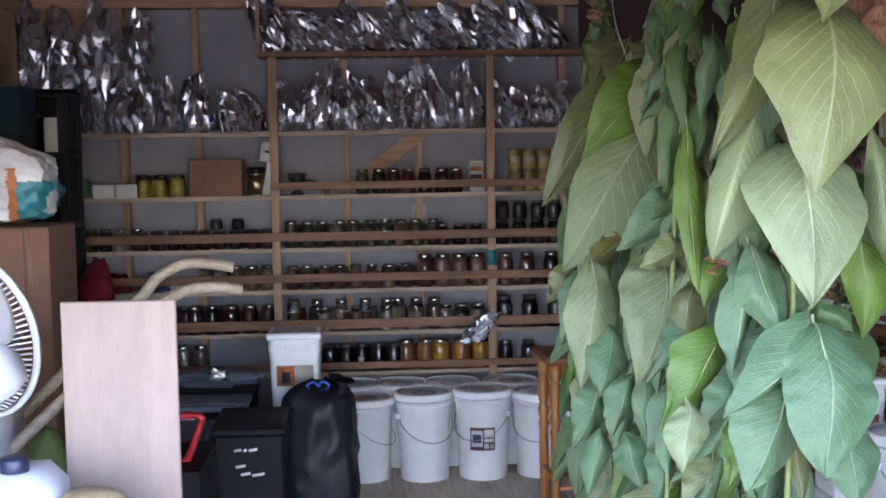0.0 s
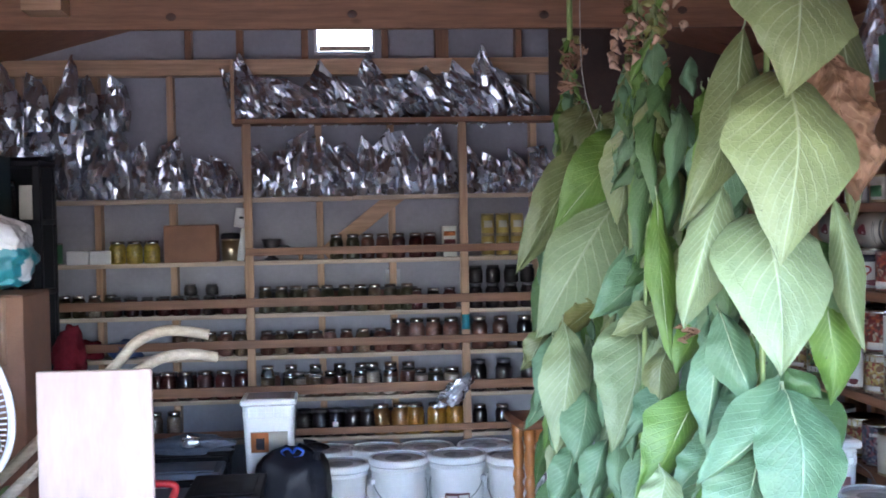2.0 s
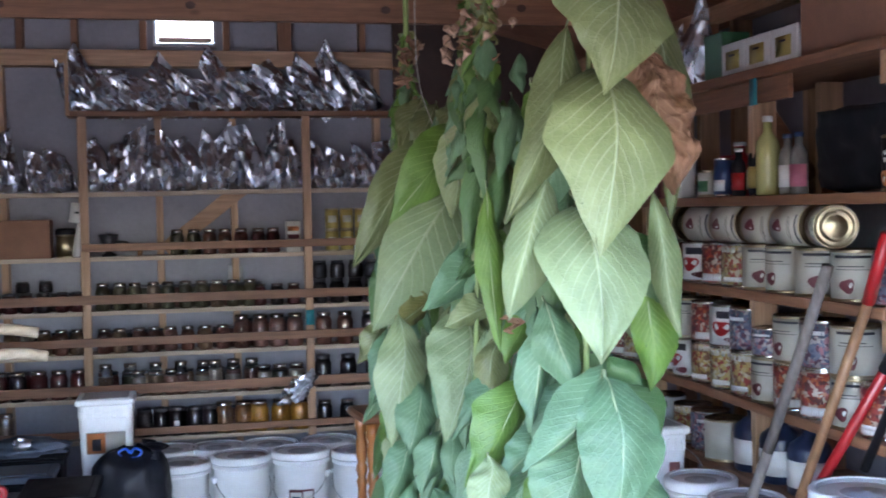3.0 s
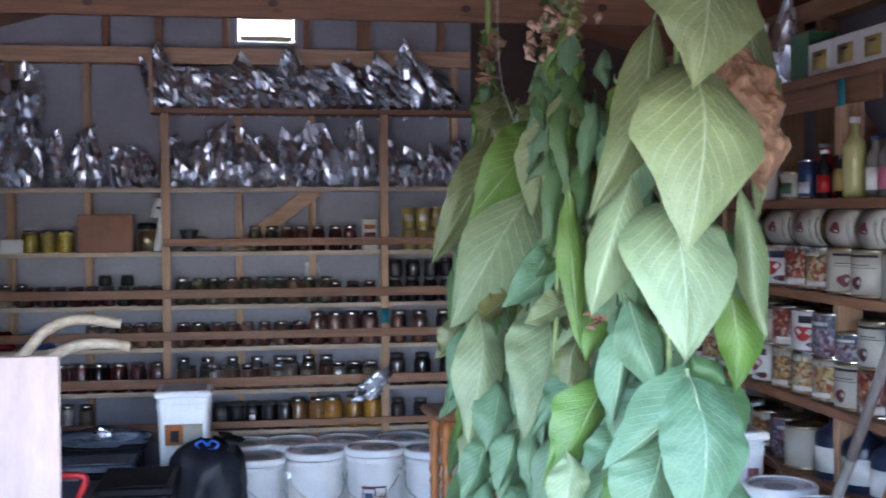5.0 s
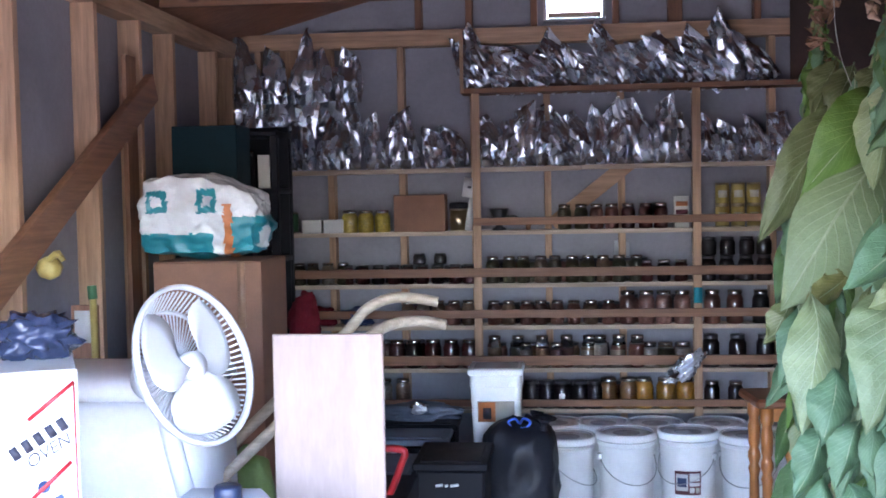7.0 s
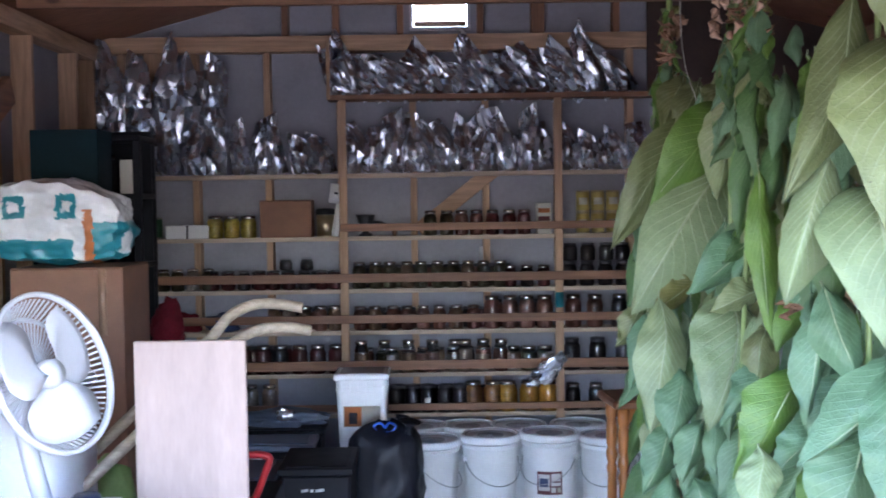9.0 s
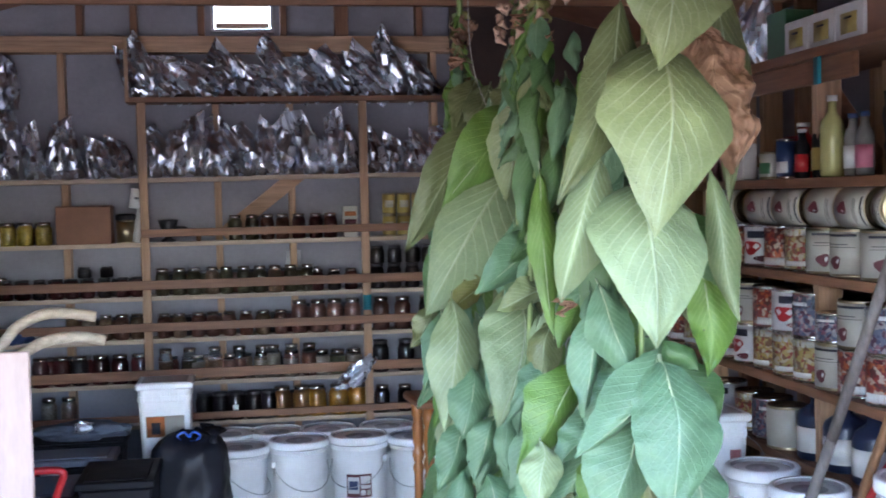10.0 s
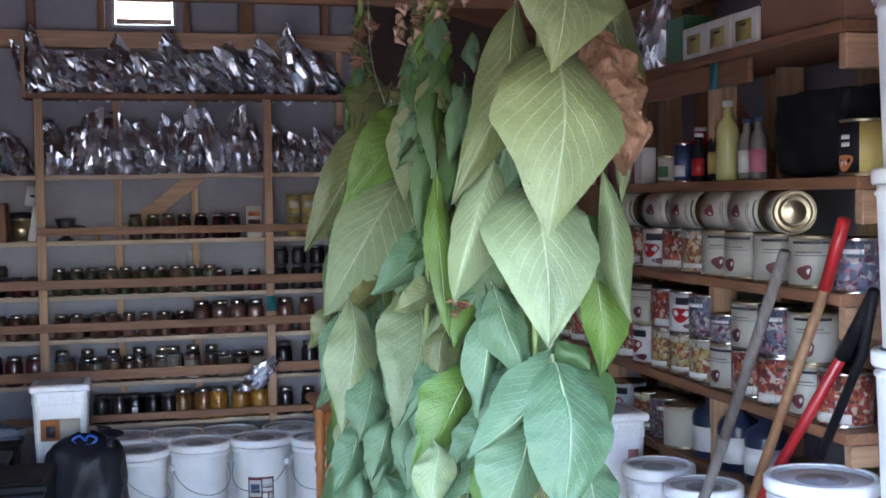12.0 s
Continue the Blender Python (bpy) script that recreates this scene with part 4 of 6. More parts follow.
blob("folded_tarp", "folded grey-blue tarpaulin lying on the case", "tarp", (-0.77, 4.62, 0.64), (0.22, 0.1, 0.045), mat("tarp_weave", (0.07, 0.085, 0.12), 0.6), 0.35, 5)
blob("foil_scrap", "small crumpled foil scrap on the tarpaulin", "foil", (-0.74, 4.5, 0.68), (0.035, 0.03, 0.028), FOIL, 0.6, 8)
tagged(part("red_handle", tube(curve_points([(-0.76, 3.2, 0.77), (-0.66, 3.2, 0.77), (-0.63, 3.2, 0.755), (-0.645, 3.2, 0.71), (-0.68, 3.2, 0.62), (-0.7, 3.2, 0.6), (-0.78, 3.2, 0.59)], 6), 0.014, 10), RED, None), "bright red tubular handle", "handle")
carton("dark_bin", "dark plastic bin under the red handle", "bin", -1.02, -0.62, 3.05, 3.5, 0, 0.6, BLACK)
bpy.data.objects["red_handle"].name = "cart_handle"

# ---------- stool ----------
stool = thing("stool", "orange-brown varnished wooden stool with turned legs", "stool", (0.855, 3.98, 0), 6)
part("seat", slab(-0.135, 0.135, -0.15, 0.15, 0.8, 0.84, 0.012), wood("dark_varnish", (0.24, 0.1, 0.05), "x", rough=0.4, tone=0.05), stool, smooth=False)
for sx, sy in ((-1, -1), (1, -1), (-1, 1), (1, 1)):
    prof = [(0, 0), (0.014, 0), (0.017, 0.12), (0.022, 0.35), (0.02, 0.47), (0.026, 0.5), (0.018, 0.52), (0.027, 0.55), (0.026, 0.57), (0.018, 0.59), (0.024, 0.61), (0.026, 0.68), (0.02, 0.72), (0.028, 0.74), (0.028, 0.8), (0, 0.8)]
    part("leg", lathe(prof, 14, m=pose(sx * 0.08, sy * 0.1, 0)), TURNED, stool)
for sx in (-1, 1):
    part("rail", tube([(sx * 0.08, -0.1, 0.3), (sx * 0.08, 0.1, 0.3)], 0.011), TURNED, stool)
for sy in (-1, 1):
    part("rail", tube([(-0.08, sy * 0.1, 0.25), (0.08, sy * 0.1, 0.25)], 0.011), TURNED, stool)
    part("apron", slab(-0.075, 0.075, sy * 0.1 - 0.01, sy * 0.1 + 0.01, 0.74, 0.8, 0.002), TURNED, stool, smooth=False)

# ---------- plywood board, cultivator handles, jug, hat ----------
board = thing("plywood_board", "upright pinkish plywood panel with stains", "board", (-0.666, 2.03, 0))
part("sheet", slab(-0.149, 0.149, -0.009, 0.009, 0.0, 1.338, 0.003), PLY, board, smooth=False)
part("batten", slab(-0.12, 0.12, 0.011, 0.04, 0.0, 0.09, 0.003), PINE["x"], board, smooth=False)
part("foot", slab(-0.13, -0.09, 0.011, 0.36, 0.0, 0.04, 0.003), PINE["y"], board, smooth=False)
part("foot", slab(0.09, 0.13, 0.011, 0.36, 0.0, 0.04, 0.003), PINE["y"], board, smooth=False)
cult = thing("garden_cultivator", "old push cultivator with bent pale wooden handles", "cultivator")


def bent(pts, r):
    bm = tube(curve_points(pts, 10), r, 8)
    return bm


for i, (dy, pts) in enumerate(((0, [(-1.75, 2.5, 0.3), (-1.16, 2.75, 0.87), (-0.8, 2.9, 1.22), (-0.72, 2.95, 1.31), (-0.64, 3.0, 1.345), (-0.56, 3.04, 1.34), (-0.48, 3.05, 1.325)]),
                               (1, [(-1.72, 2.3, 0.24), (-1.12, 2.55, 0.82), (-0.76, 2.75, 1.16), (-0.69, 2.82, 1.23), (-0.62, 2.9, 1.265), (-0.53, 2.96, 1.268), (-0.45, 3.0, 1.25)]))):
    part("handle", bent(pts, 0.019), ASH, cult)
part("crossbar", tube([(-1.16, 2.75, 0.87), (-1.12, 2.55, 0.82)], 0.008), WIRE, cult)
part("wheel", lathe([(0.18, -0.008), (0.2, -0.01), (0.205, 0), (0.2, 0.01), (0.18, 0.008), (0.18, -0.008)], 28, m=pose(-1.73, 2.4, 0.206, 0, 90, 75) @ pose(0, 0, 0, 0, 0, 0)), WIRE, cult)
jug = thing("plastic_jug", "translucent bluish-white plastic jug with a dark cap", "jug", (-0.93, 1.75, 0.5))
bm = slab(-0.1, 0.17, -0.13, 0.13, 0, 0.47, 0.045)
part("body", bm, mat("jug_plastic", (0.55, 0.62, 0.7), 0.35, var=0.1), jug)
part("cap", lathe([(0.03, 0.465), (0.034, 0.468), (0.034, 0.5), (0.03, 0.505), (0, 0.505)], 18, m=pose(0.07, -0.02, 0)), DKBLUE, jug)
carton("storage_crate", "dark crate holding up the plastic jug", "crate", -1.12, -0.82, 1.6, 1.9, 0, 0.499, BLACK)
hat = thing("straw_hat", "straw hat lying in front of the board", "hat", (-0.68, 1.72, 0.84))
part("brim", lathe([(0.02, 0.005), (0.1, 0.0), (0.15, 0.006), (0.152, 0.01), (0.1, 0.006), (0.08, 0.01)], 28), STRAW, hat)
part("crown", lathe([(0.085, 0.006), (0.08, 0.06), (0.06, 0.075), (0, 0.078)], 28), STRAW, hat)
carton("storage_crate", "tall dark crate under the straw hat", "crate", -0.82, -0.55, 1.58, 1.86, 0, 0.838, BLACK)
blob("green_sack", "pale green sack behind the cultivator handles", "sack", (-1.2, 3.0, 0.41), (0.16, 0.14, 0.4), mat("green_sack_weave", (0.2, 0.3, 0.1), 0.8), 0.15, 4)

# ---------- fan ----------
FC = Vector((-1.012, 1.98, 1.265))
fan = thing("pedestal_fan", "white plastic pedestal fan tilted upward, at rest", "fan", FC)
FM = Vector((0.869, -0.355, 0.303)).to_track_quat("Z", "Y").to_matrix().to_4x4()


def fan_part(name, bm, material, smooth=True, label=""):
    bmesh.ops.transform(bm, matrix=FM, verts=bm.verts)
    return part(name, bm, material, fan, label, smooth)


R = 0.215
fan_part("rim", lathe([(R - 0.006, -0.01), (R + 0.004, -0.01), (R + 0.006, 0.0), (R + 0.004, 0.01), (R - 0.006, 0.01), (R - 0.008, 0.0), (R - 0.006, -0.01)], 48), ENAMEL)
cage = bmesh.new()
for i in range(76):
    a = 2 * math.pi * i / 76
    q = Matrix.Rotation(a, 4, "Z")
    block(cage, 0, 0.075, -0.0022, 0.0022, -0.0015, 0.0015, 0, q @ Matrix.Translation((R - 0.012, 0, -0.008)) @ Euler((0, radians(125), 0)).to_matrix().to_4x4())
fan_part("rear_grille", cage, ENAMEL, False)
fan_part("ring", lathe([(R - 0.06, -0.064), (R - 0.052, -0.068), (R - 0.048, -0.062), (R - 0.056, -0.058), (R - 0.06, -0.064)], 40), ENAMEL)
back = bmesh.new()
for i in range(72):
    q = Matrix.Rotation(2 * math.pi * i / 72, 4, "Z")
    block(back, 0.05, R - 0.052, -0.0016, 0.0016, -0.067, -0.064, 0, q)
fan_part("back_grille", back, ENAMEL, False)
fan_part("motor", lathe([(0, -0.2), (0.05, -0.195), (0.062, -0.16), (0.065, -0.08), (0.05, -0.07), (0, -0.07)], 28), ENAMEL)
fan_part("hub", lathe([(0, -0.04), (0.035, -0.04), (0.04, -0.02), (0.035, 0.008), (0, 0.015)], 24), ENAMEL)
for i in range(3):
    bm = bmesh.new()
    rows = []
    for k in range(9):
        rr = 0.035 + 0.15 * k / 8
        half = radians(20 + 34 * math.sin(math.pi * (0.15 + 0.72 * k / 8)))
        rows.append([[bm.verts.new((rr * math.cos(half * u), rr * math.sin(half * u), 0.022 * u - 0.012 + t)) for u in (-1, -0.5, 0, 0.5, 1)] for t in (-0.0012, 0.0012)])
    for a, b in zip(rows, rows[1:]):
        for t in (0, 1):
            for j in range(4):
                bm.faces.new((a[t][j], a[t][j + 1], b[t][j + 1], b[t][j]))
        for j in (0, 4):
            bm.faces.new((a[0][j], a[1][j], b[1][j], b[0][j]))
    for r_ in (rows[0], rows[-1]):
        for j in range(4):
            bm.faces.new((r_[0][j], r_[0][j + 1], r_[1][j + 1], r_[1][j]))
    bmesh.ops.transform(bm, matrix=Matrix.Rotation(2 * math.pi * i / 3 + 0.6, 4, "Z"), verts=bm.verts)
    fan_part("blade", bm, ENAMEL)
tail = FM @ Vector((0, 0, -0.14))
foot = Vector((-0.06, 0.09, -0.4))
part("neck", tube(curve_points([tail, tail.lerp(foot, 0.5) + Vector((0, 0, -0.02)), foot], 6), 0.026, 14), ENAMEL, fan)
part("pole", tube([(foot.x, foot.y, -0.39), (foot.x, foot.y, -1.24)], 0.016, 14), ENAMEL, fan)
part("base", lathe([(0, -FC.z + 0.03), (0.06, -FC.z + 0.03), (0.19, -FC.z + 0.018), (0.2, -FC.z), (0, -FC.z)], 32, m=pose(foot.x, foot.y - 0.03, 0)), ENAMEL, fan)

# ---------- white chest, oven carton ----------
chest = thing("white_chest", "big white enamelled chest with a rounded top edge", "appliance", (-1.45, 2.42, 0))
part("body", slab(-0.3, 0.335, -0.14, 0.3, 0.0, 1.1, 0.03), WHITE, chest)
part("lid", slab(-0.305, 0.34, -0.145, 0.305, 1.105, 1.18, 0.03), WHITE, chest)
oven = thing("oven_carton", "white carton with red stripes and dark lettering", "carton", (-1.334, 1.464, 0.72), 25)
part("body", slab(-0.25, 0.2, -0.01, 0.3, 0, 0.6, 0.004), PAPER, oven, smooth=False)
for a, b in (((0.09, 0.49), (0.192, 0.571)), ((0.069, 0.288), (0.181, 0.388))):
    part("stripe", beam((a[0], -0.0125, a[1]), (b[0], -0.0125, b[1]), 0.009, 0.003, 0, up=(0, 1, 0)), RED, oven)
part("edge_stripe", beam((0.191, -0.0125, 0.572), (0.195, -0.0125, 0.0), 0.004, 0.003, 0, up=(0, 1, 0)), RED, oven)


def lettering(text, size, m, material, parent):
    cu = bpy.data.curves.new("lettering", "FONT")
    cu.body, cu.size, cu.extrude, cu.shear = text, size, 0.0006, 0.25
    tmp = bpy.data.objects.new("lettering", cu)
    scene.collection.objects.link(tmp)
    me = bpy.data.meshes.new_from_object(tmp.evaluated_get(bpy.context.evaluated_depsgraph_get()))
    bpy.data.objects.remove(tmp)
    me.materials.append(material)
    ob = new("lettering", me)
    ob.parent = parent
    ob.matrix_basis = m
    return ob


lettering("OVEN", 0.04, Matrix.Translation((0.09, -0.0115, 0.378)) @ pose(0, 0, 0, 90, 0, 0) @ pose(0, 0, 0, 0, 0, 30), INK, oven)
for x, z in ((0.06, 0.416), (0.086, 0.431), (0.112, 0.446), (0.138, 0.461), (0.163, 0.475)):
    part("lettering", slab(-0.009, 0.009, -0.0125, -0.0105, -0.015, 0.015, 0, pose(x, 0, z, 0, -30, 0)), INK, oven)
part("picture", slab(-0.03, 0.025, -0.0125, -0.0105, 0.0, 0.045, 0.0005, pose(0.155, 0, 0.265, 0, -25, 0)), NAVY, oven)
part("seal", lathe([(0, -0.0125), (0.014, -0.0125), (0.014, -0.011)], 16, m=pose(0.12, 0, 0.335, 90, 0, 0) @ pose(0, 0, 0.024)), NAVY, oven)
carton("storage_crate", "dark crate under the white carton", "crate", -1.56, -1.24, 1.5, 1.8, 0, 0.719, BLACK)
blob("blue_bag", "crumpled clear blue plastic bag on the carton", "bag", (-1.33, 1.72, 1.375), (0.09, 0.09, 0.06), mat("blue_film", (0.03, 0.04, 0.08), 0.15, bump=0.5, fine=40, dist=0.006), 0.5, 6, freq=10.0)

# ---------- left wall: carton tower, wrapped pack, green box, black rack ----------
big = carton("cardboard_box", "big brown cardboard box with a wrapped pack on top", "box", -1.63, -1.2, 3.38, 3.78, 0.0, 1.455, CARD, True)
part("tape", slab(0.12, 0.15, -0.2025, -0.2005, 1.2, 1.455, 0), mat("parcel_tape", (0.3, 0.17, 0.11), 0.4), big)
pack = thing("wrapped_pack", "white and teal plastic-wrapped pack lying on the cardboard box", "pack", (-1.475, 3.6, 1.462), 4)


def soft_box(w, dd, h, n=12, seed=1, round_off=0.45):
    bm = bmesh.new()
    bmesh.ops.create_cube(bm, size=2.0)
    bmesh.ops.subdivide_edges(bm, edges=bm.edges[:], cuts=n, use_grid_fill=True)
    for v in bm.verts:
        p = v.co.copy()
        s = p.normalized() * 1.25
        p = p.lerp(s, round_off)
        p += noise.noise_vector(p * 2.2 + Vector((seed, 0, 0))) * 0.1 + noise.noise_vector(p * 6) * 0.04
        v.co = Vector((p.x * w / 2, p.y * dd / 2, p.z * h / 2 + h / 2))
    low = min(v.co.z for v in bm.verts)
    for v in bm.verts:
        v.co.z -= low
    return bm


def cut_of(bm, keep):
    """The faces whose centres satisfy keep, lifted slightly, as a new mesh."""
    out = bm.copy()
    bmesh.ops.delete(out, geom=[f for f in out.faces if not keep(f.calc_center_median())], context="FACES")
    for v in out.verts:
        v.co += v.normal * 0.002
    return out


sb = soft_box(0.47, 0.36, 0.305, 40, round_off=0.38)
sb.normal_update()
for v in sb.verts:
    v.co.z *= 1 - 0.9 * max(0.0, v.co.x - 0.02) - 0.12 * max(0.0, -v.co.x - 0.15)
    v.co.z += 0.012 * noise.noise(v.co * 14) * (v.co.z > 0.05)
    v.co.y += 0.012 * noise.noise(v.co * 17 + Vector((5, 0, 0)))
sb.normal_update()
low = cut_of(sb, lambda p: p.z < 0.105 and p.x < 0.06)
end = cut_of(sb, lambda p: p.x > 0.13 and p.z < 0.17)
tag1 = cut_of(sb, lambda p: -0.2 < p.x < -0.115 and 0.185 < p.z < 0.275 and p.y < -0.03)
tag2 = cut_of(sb, lambda p: 0.005 < p.x < 0.08 and 0.185 < p.z < 0.28 and p.y < -0.03)
spot1 = cut_of(sb, lambda p: -0.18 < p.x < -0.135 and 0.21 < p.z < 0.25 and p.y < -0.03)
spot2 = cut_of(sb, lambda p: 0.025 < p.x < 0.06 and 0.21 < p.z < 0.25 and p.y < -0.03)
mark = cut_of(sb, lambda p: p.x > 0.17 and (p.z - 0.09) ** 2 + (p.y + 0.08) ** 2 < 0.0022)
band = cut_of(sb, lambda p: 0.105 < p.x < 0.14 and p.z < 0.22)
part("wrap", sb, FILM, pack)
for q in (low, end, tag1, tag2):
    part("print", q, TEAL, pack, "teal printing")
for q, ink, words in ((band, ORANGE, "orange stripe"), (mark, FILM, "pale printed figure"), (spot1, FILM, "pale printed square"), (spot2, FILM, "pale printed square")):
    for v in q.verts:
        v.co += v.normal * 0.002
    part("print", q, ink, pack, words)
carton("dark_green_box", "dark green box standing behind the wrapped pack", "box", -1.73, -1.44, 3.93, 4.15, 1.0, 2.02, DKGREEN)
carton("storage_crate", "dark crate under the green box", "crate", -1.74, -1.42, 3.92, 4.2, 0.0, 0.999, BLACK)
rack = thing("black_rack", "black plastic shelf rack full of odds and ends", "rack", (-1.53, 4.4, 0))
for sx in (-1, 1):
    for sy in (-1, 1):
        part("upright", slab(sx * 0.17 - 0.018, sx * 0.17 + 0.018, sy * 0.13 - 0.018, sy * 0.13 + 0.018, 0, 1.985, 0.004), BLACK, rack, smooth=False)
for z in (0.3, 0.85, 1.4, 1.72, 1.985):
    part("shelf", slab(-0.188, 0.188, -0.15, 0.15, z, z + 0.025, 0.004), BLACK, rack, smooth=False)
part("back_panel", slab(-0.18, 0.18, 0.1, 0.11, 0.3, 2.04, 0.001), BLACK, rack, smooth=False)
for x, z, r, h in ((-1.6, 1.746, 0.035, 0.14), (-1.51, 1.746, 0.04, 0.18), (-1.43, 1.426, 0.04, 0.2)):
    jar(x, z, r, h, "dark", "gold", 4.34)
carton("white_carton", "small white carton on the black rack", "carton", -1.44, -1.37, 4.27, 4.35, 1.746, 1.9, CREAM)
carton("cardboard_box", "plain brown box on the rack", "box", -1.68, -1.49, 4.27, 4.45, 1.426, 1.6, MAROON)
tagged(part("broom", tube([(-1.7, 3.0, 0.0), (-1.71, 3.0, 0.7), (-1.718, 3.0, 1.36)], 0.013, 10), YELLOW, None), "yellow-handled broom leaning at the wall", "broom")
br_ = bpy.data.objects["broom"]
part("grip", tube([(-1.718, 3.0, 1.352), (-1.721, 3.0, 1.4)], 0.017, 10), GREEN, br_)
lb = thing("leaning_board", "rough grey-brown board with a paper label", "board", (-1.8, 3.12, 0))
part("plank", slab(-0.05, 0.05, -0.012, 0.012, 0, 1.32, 0.003), OLD["z"], lb, smooth=False)
part("label", slab(-0.035, 0.04, -0.0155, -0.013, 1.18, 1.3, 0), PAPER, lb)
glove = thing("work_glove", "yellow work glove tucked behind the brace", "glove", (-1.83, 2.86, 1.44), 10)
part("palm", slab(-0.035, 0.045, -0.04, 0.04, 0, 0.075, 0.022, pose(0, 0, 0, 0, 20, 0)), YELLOW, glove)
for k in range(3):
    part("finger", tube([(0.02, -0.025 + 0.025 * k, 0.06), (0.045, -0.027 + 0.026 * k, 0.085), (0.06, -0.028 + 0.027 * k, 0.075 - 0.01 * k)], 0.012, 8, taper=0.8), YELLOW, glove)
blob("red_coat", "dark red cloth hanging beside the rack", "cloth", (-1.27, 4.42, 1.09), (0.075, 0.08, 0.15), CLOTH, 0.35, 9)

# ---------- right-hand shelves ----------
XS, XW = 1.905, 2.31
RZ = dict(top=2.175, bottle=1.745, can=1.42, low=1.037, base=0.765)
for k, z in RZ.items():
    ya = dict(top=1.78, bottle=1.7, can=1.78, low=1.75, base=1.9)[k]
    tagged(timber("side_shelf", slab(XS, XW - 0.001, ya, 5.05, z - 0.034, z), OLD["y"], None), "deep brown pine shelf on the side wall", "shelf", "shelves on the side wall")
    tagged(timber("shelf_end", slab(XS + 0.02, XW - 0.01, ya + 0.003, ya + 0.041, z - (0.098 if k == "low" else 0.13), z - 0.036), PINE["x"], None), "pale pine cross-piece under a side shelf", "bracket", "shelf brackets")
for y in (2.62, 3.6, 4.6):
    tagged(timber("side_post", slab(2.21, 2.3, y, y + 0.038, 0.0, 2.5), PINE["z"], None), "pine post between the side shelves", "post", "side posts")
    for za, zb in ((0.0, 0.73), (0.766, 1.0), (1.038, 1.384), (1.421, 1.71), (1.746, 2.139)):
        tagged(timber("shelf_support", slab(1.95, 2.04, y - 0.0, y + 0.038, za, zb), PINE["z"], None), "short pine upright between two shelves", "post", "shelf supports")
    tagged(timber("knee_brace", beam((2.2, y + 0.06, 1.8), (1.96, y + 0.06, 2.13), 0.03, 0.07), OLD["x"], None), "diagonal brown knee brace under the top shelf", "brace", "knee braces")
tagged(part("tape", slab(XS - 0.003, XS - 0.001, 2.5, 2.55, 2.05, 2.14, 0), TEAL, None), "teal tape on the shelf edge", "tape")
tagged(timber("shelf_fascia", slab(XS + 0.03, XS + 0.05, 2.35, 3.4, 2.06, 2.139), OLD["y"], None), "wide pine board under the top shelf edge", "board")

BIG = [(200, 17, 0.03, 0.078, MAROON), (206, 7, 0.045, 0.066, PAPER), (212, 44, 0.148, 0.157, INK), (206, 30, 0.118, 0.121, INK), (212, 40, 0.108, 0.11, INK)]
KINDS = dict(cream=(CREAM, BIG, "cream label and a dark red picture"), red=(PIC["red"], [(205, 45, 0.015, 0.045, PAPER), (205, 60, 0.15, 0.163, MAROON)], "red and orange fruit label"),
             yellow=(PIC["yellow"], [(205, 40, 0.02, 0.04, PAPER), (205, 60, 0.14, 0.163, CREAM)], "yellow and cream label"), navy=(PIC["navy"], [(205, 70, 0.115, 0.163, GREY), (205, 30, 0.125, 0.14, PAPER)], "blue and pink label"),
             green=(PIC["green"], [(205, 50, 0.02, 0.045, PAPER), (205, 60, 0.14, 0.163, GREEN)], "green and orange label"), white=(PAPER, [(195, 30, 0.05, 0.11, RED), (210, 30, 0.12, 0.15, INK), (225, 20, 0.02, 0.045, MAROON)], "white label with red printing"))
protos = {}


def food_can(kind, x, y, z, r=0.0765, h=0.155, rz=None, m=None):
    key = (kind, r, h)
    turn = (random.uniform(-25, 25) if rz is None else rz) + 10
    mm = m if m is not None else pose(x, y, z, 0, 0, turn)
    if key in protos:
        return copy_thing(protos[key], mm)
    wrap, marks, words = KINDS[kind]
    s = h / 0.176
    protos[key] = can("food_can", "food can with a %s" % words, 0, 0, 0, r, h, wrap, GOLD if kind == "cream" else STEEL, [(a, b, p * s, q * s, mt) for a, b, p, q, mt in marks], m=mm, group="food cans")
    return protos[key]


# shelf of large cans, and cans lying on top of them
for y, k in ((1.828, "navy"), (2.046, "cream"), (2.258, "cream"), (2.451, "cream"), (2.619, "cream"), (2.78, "yellow"), (2.945, "red"), (3.121, "white"), (3.311, "red"), (3.499, "red"), (3.67, "green"), (3.85, "cream"), (4.03, "red"), (4.2, "white"), (4.38, "yellow")):
    food_can(k, 1.99, y, RZ["can"] + 0.001)
for y, tilt in ((3.436, 14), (3.119, 18), (2.873, 12), (2.638, 20), (2.42, 10)):
    food_can("cream", 0, 0, 0, r=0.067, m=Matrix.Translation((1.955, y, RZ["can"] + 0.2245)) @ pose(0, 0, 0, 90, 0, tilt) @ pose(0, 0, 0, 0, 0, -20))
food_can("cream", 0, 0, 0, r=0.067, m=Matrix.Translation((1.985, 2.21, RZ["can"] + 0.2245)) @ pose(0, 0, 0, 90, 0, -20) @ pose(0, 0, 0, 0, 0, -15))
tagged(timber("dark_board", slab(2.08, 2.2, 1.84, 1.86, RZ["can"] + 0.001, RZ["can"] + 0.28), BLACK, None), "dark board standing behind the cans", "board")
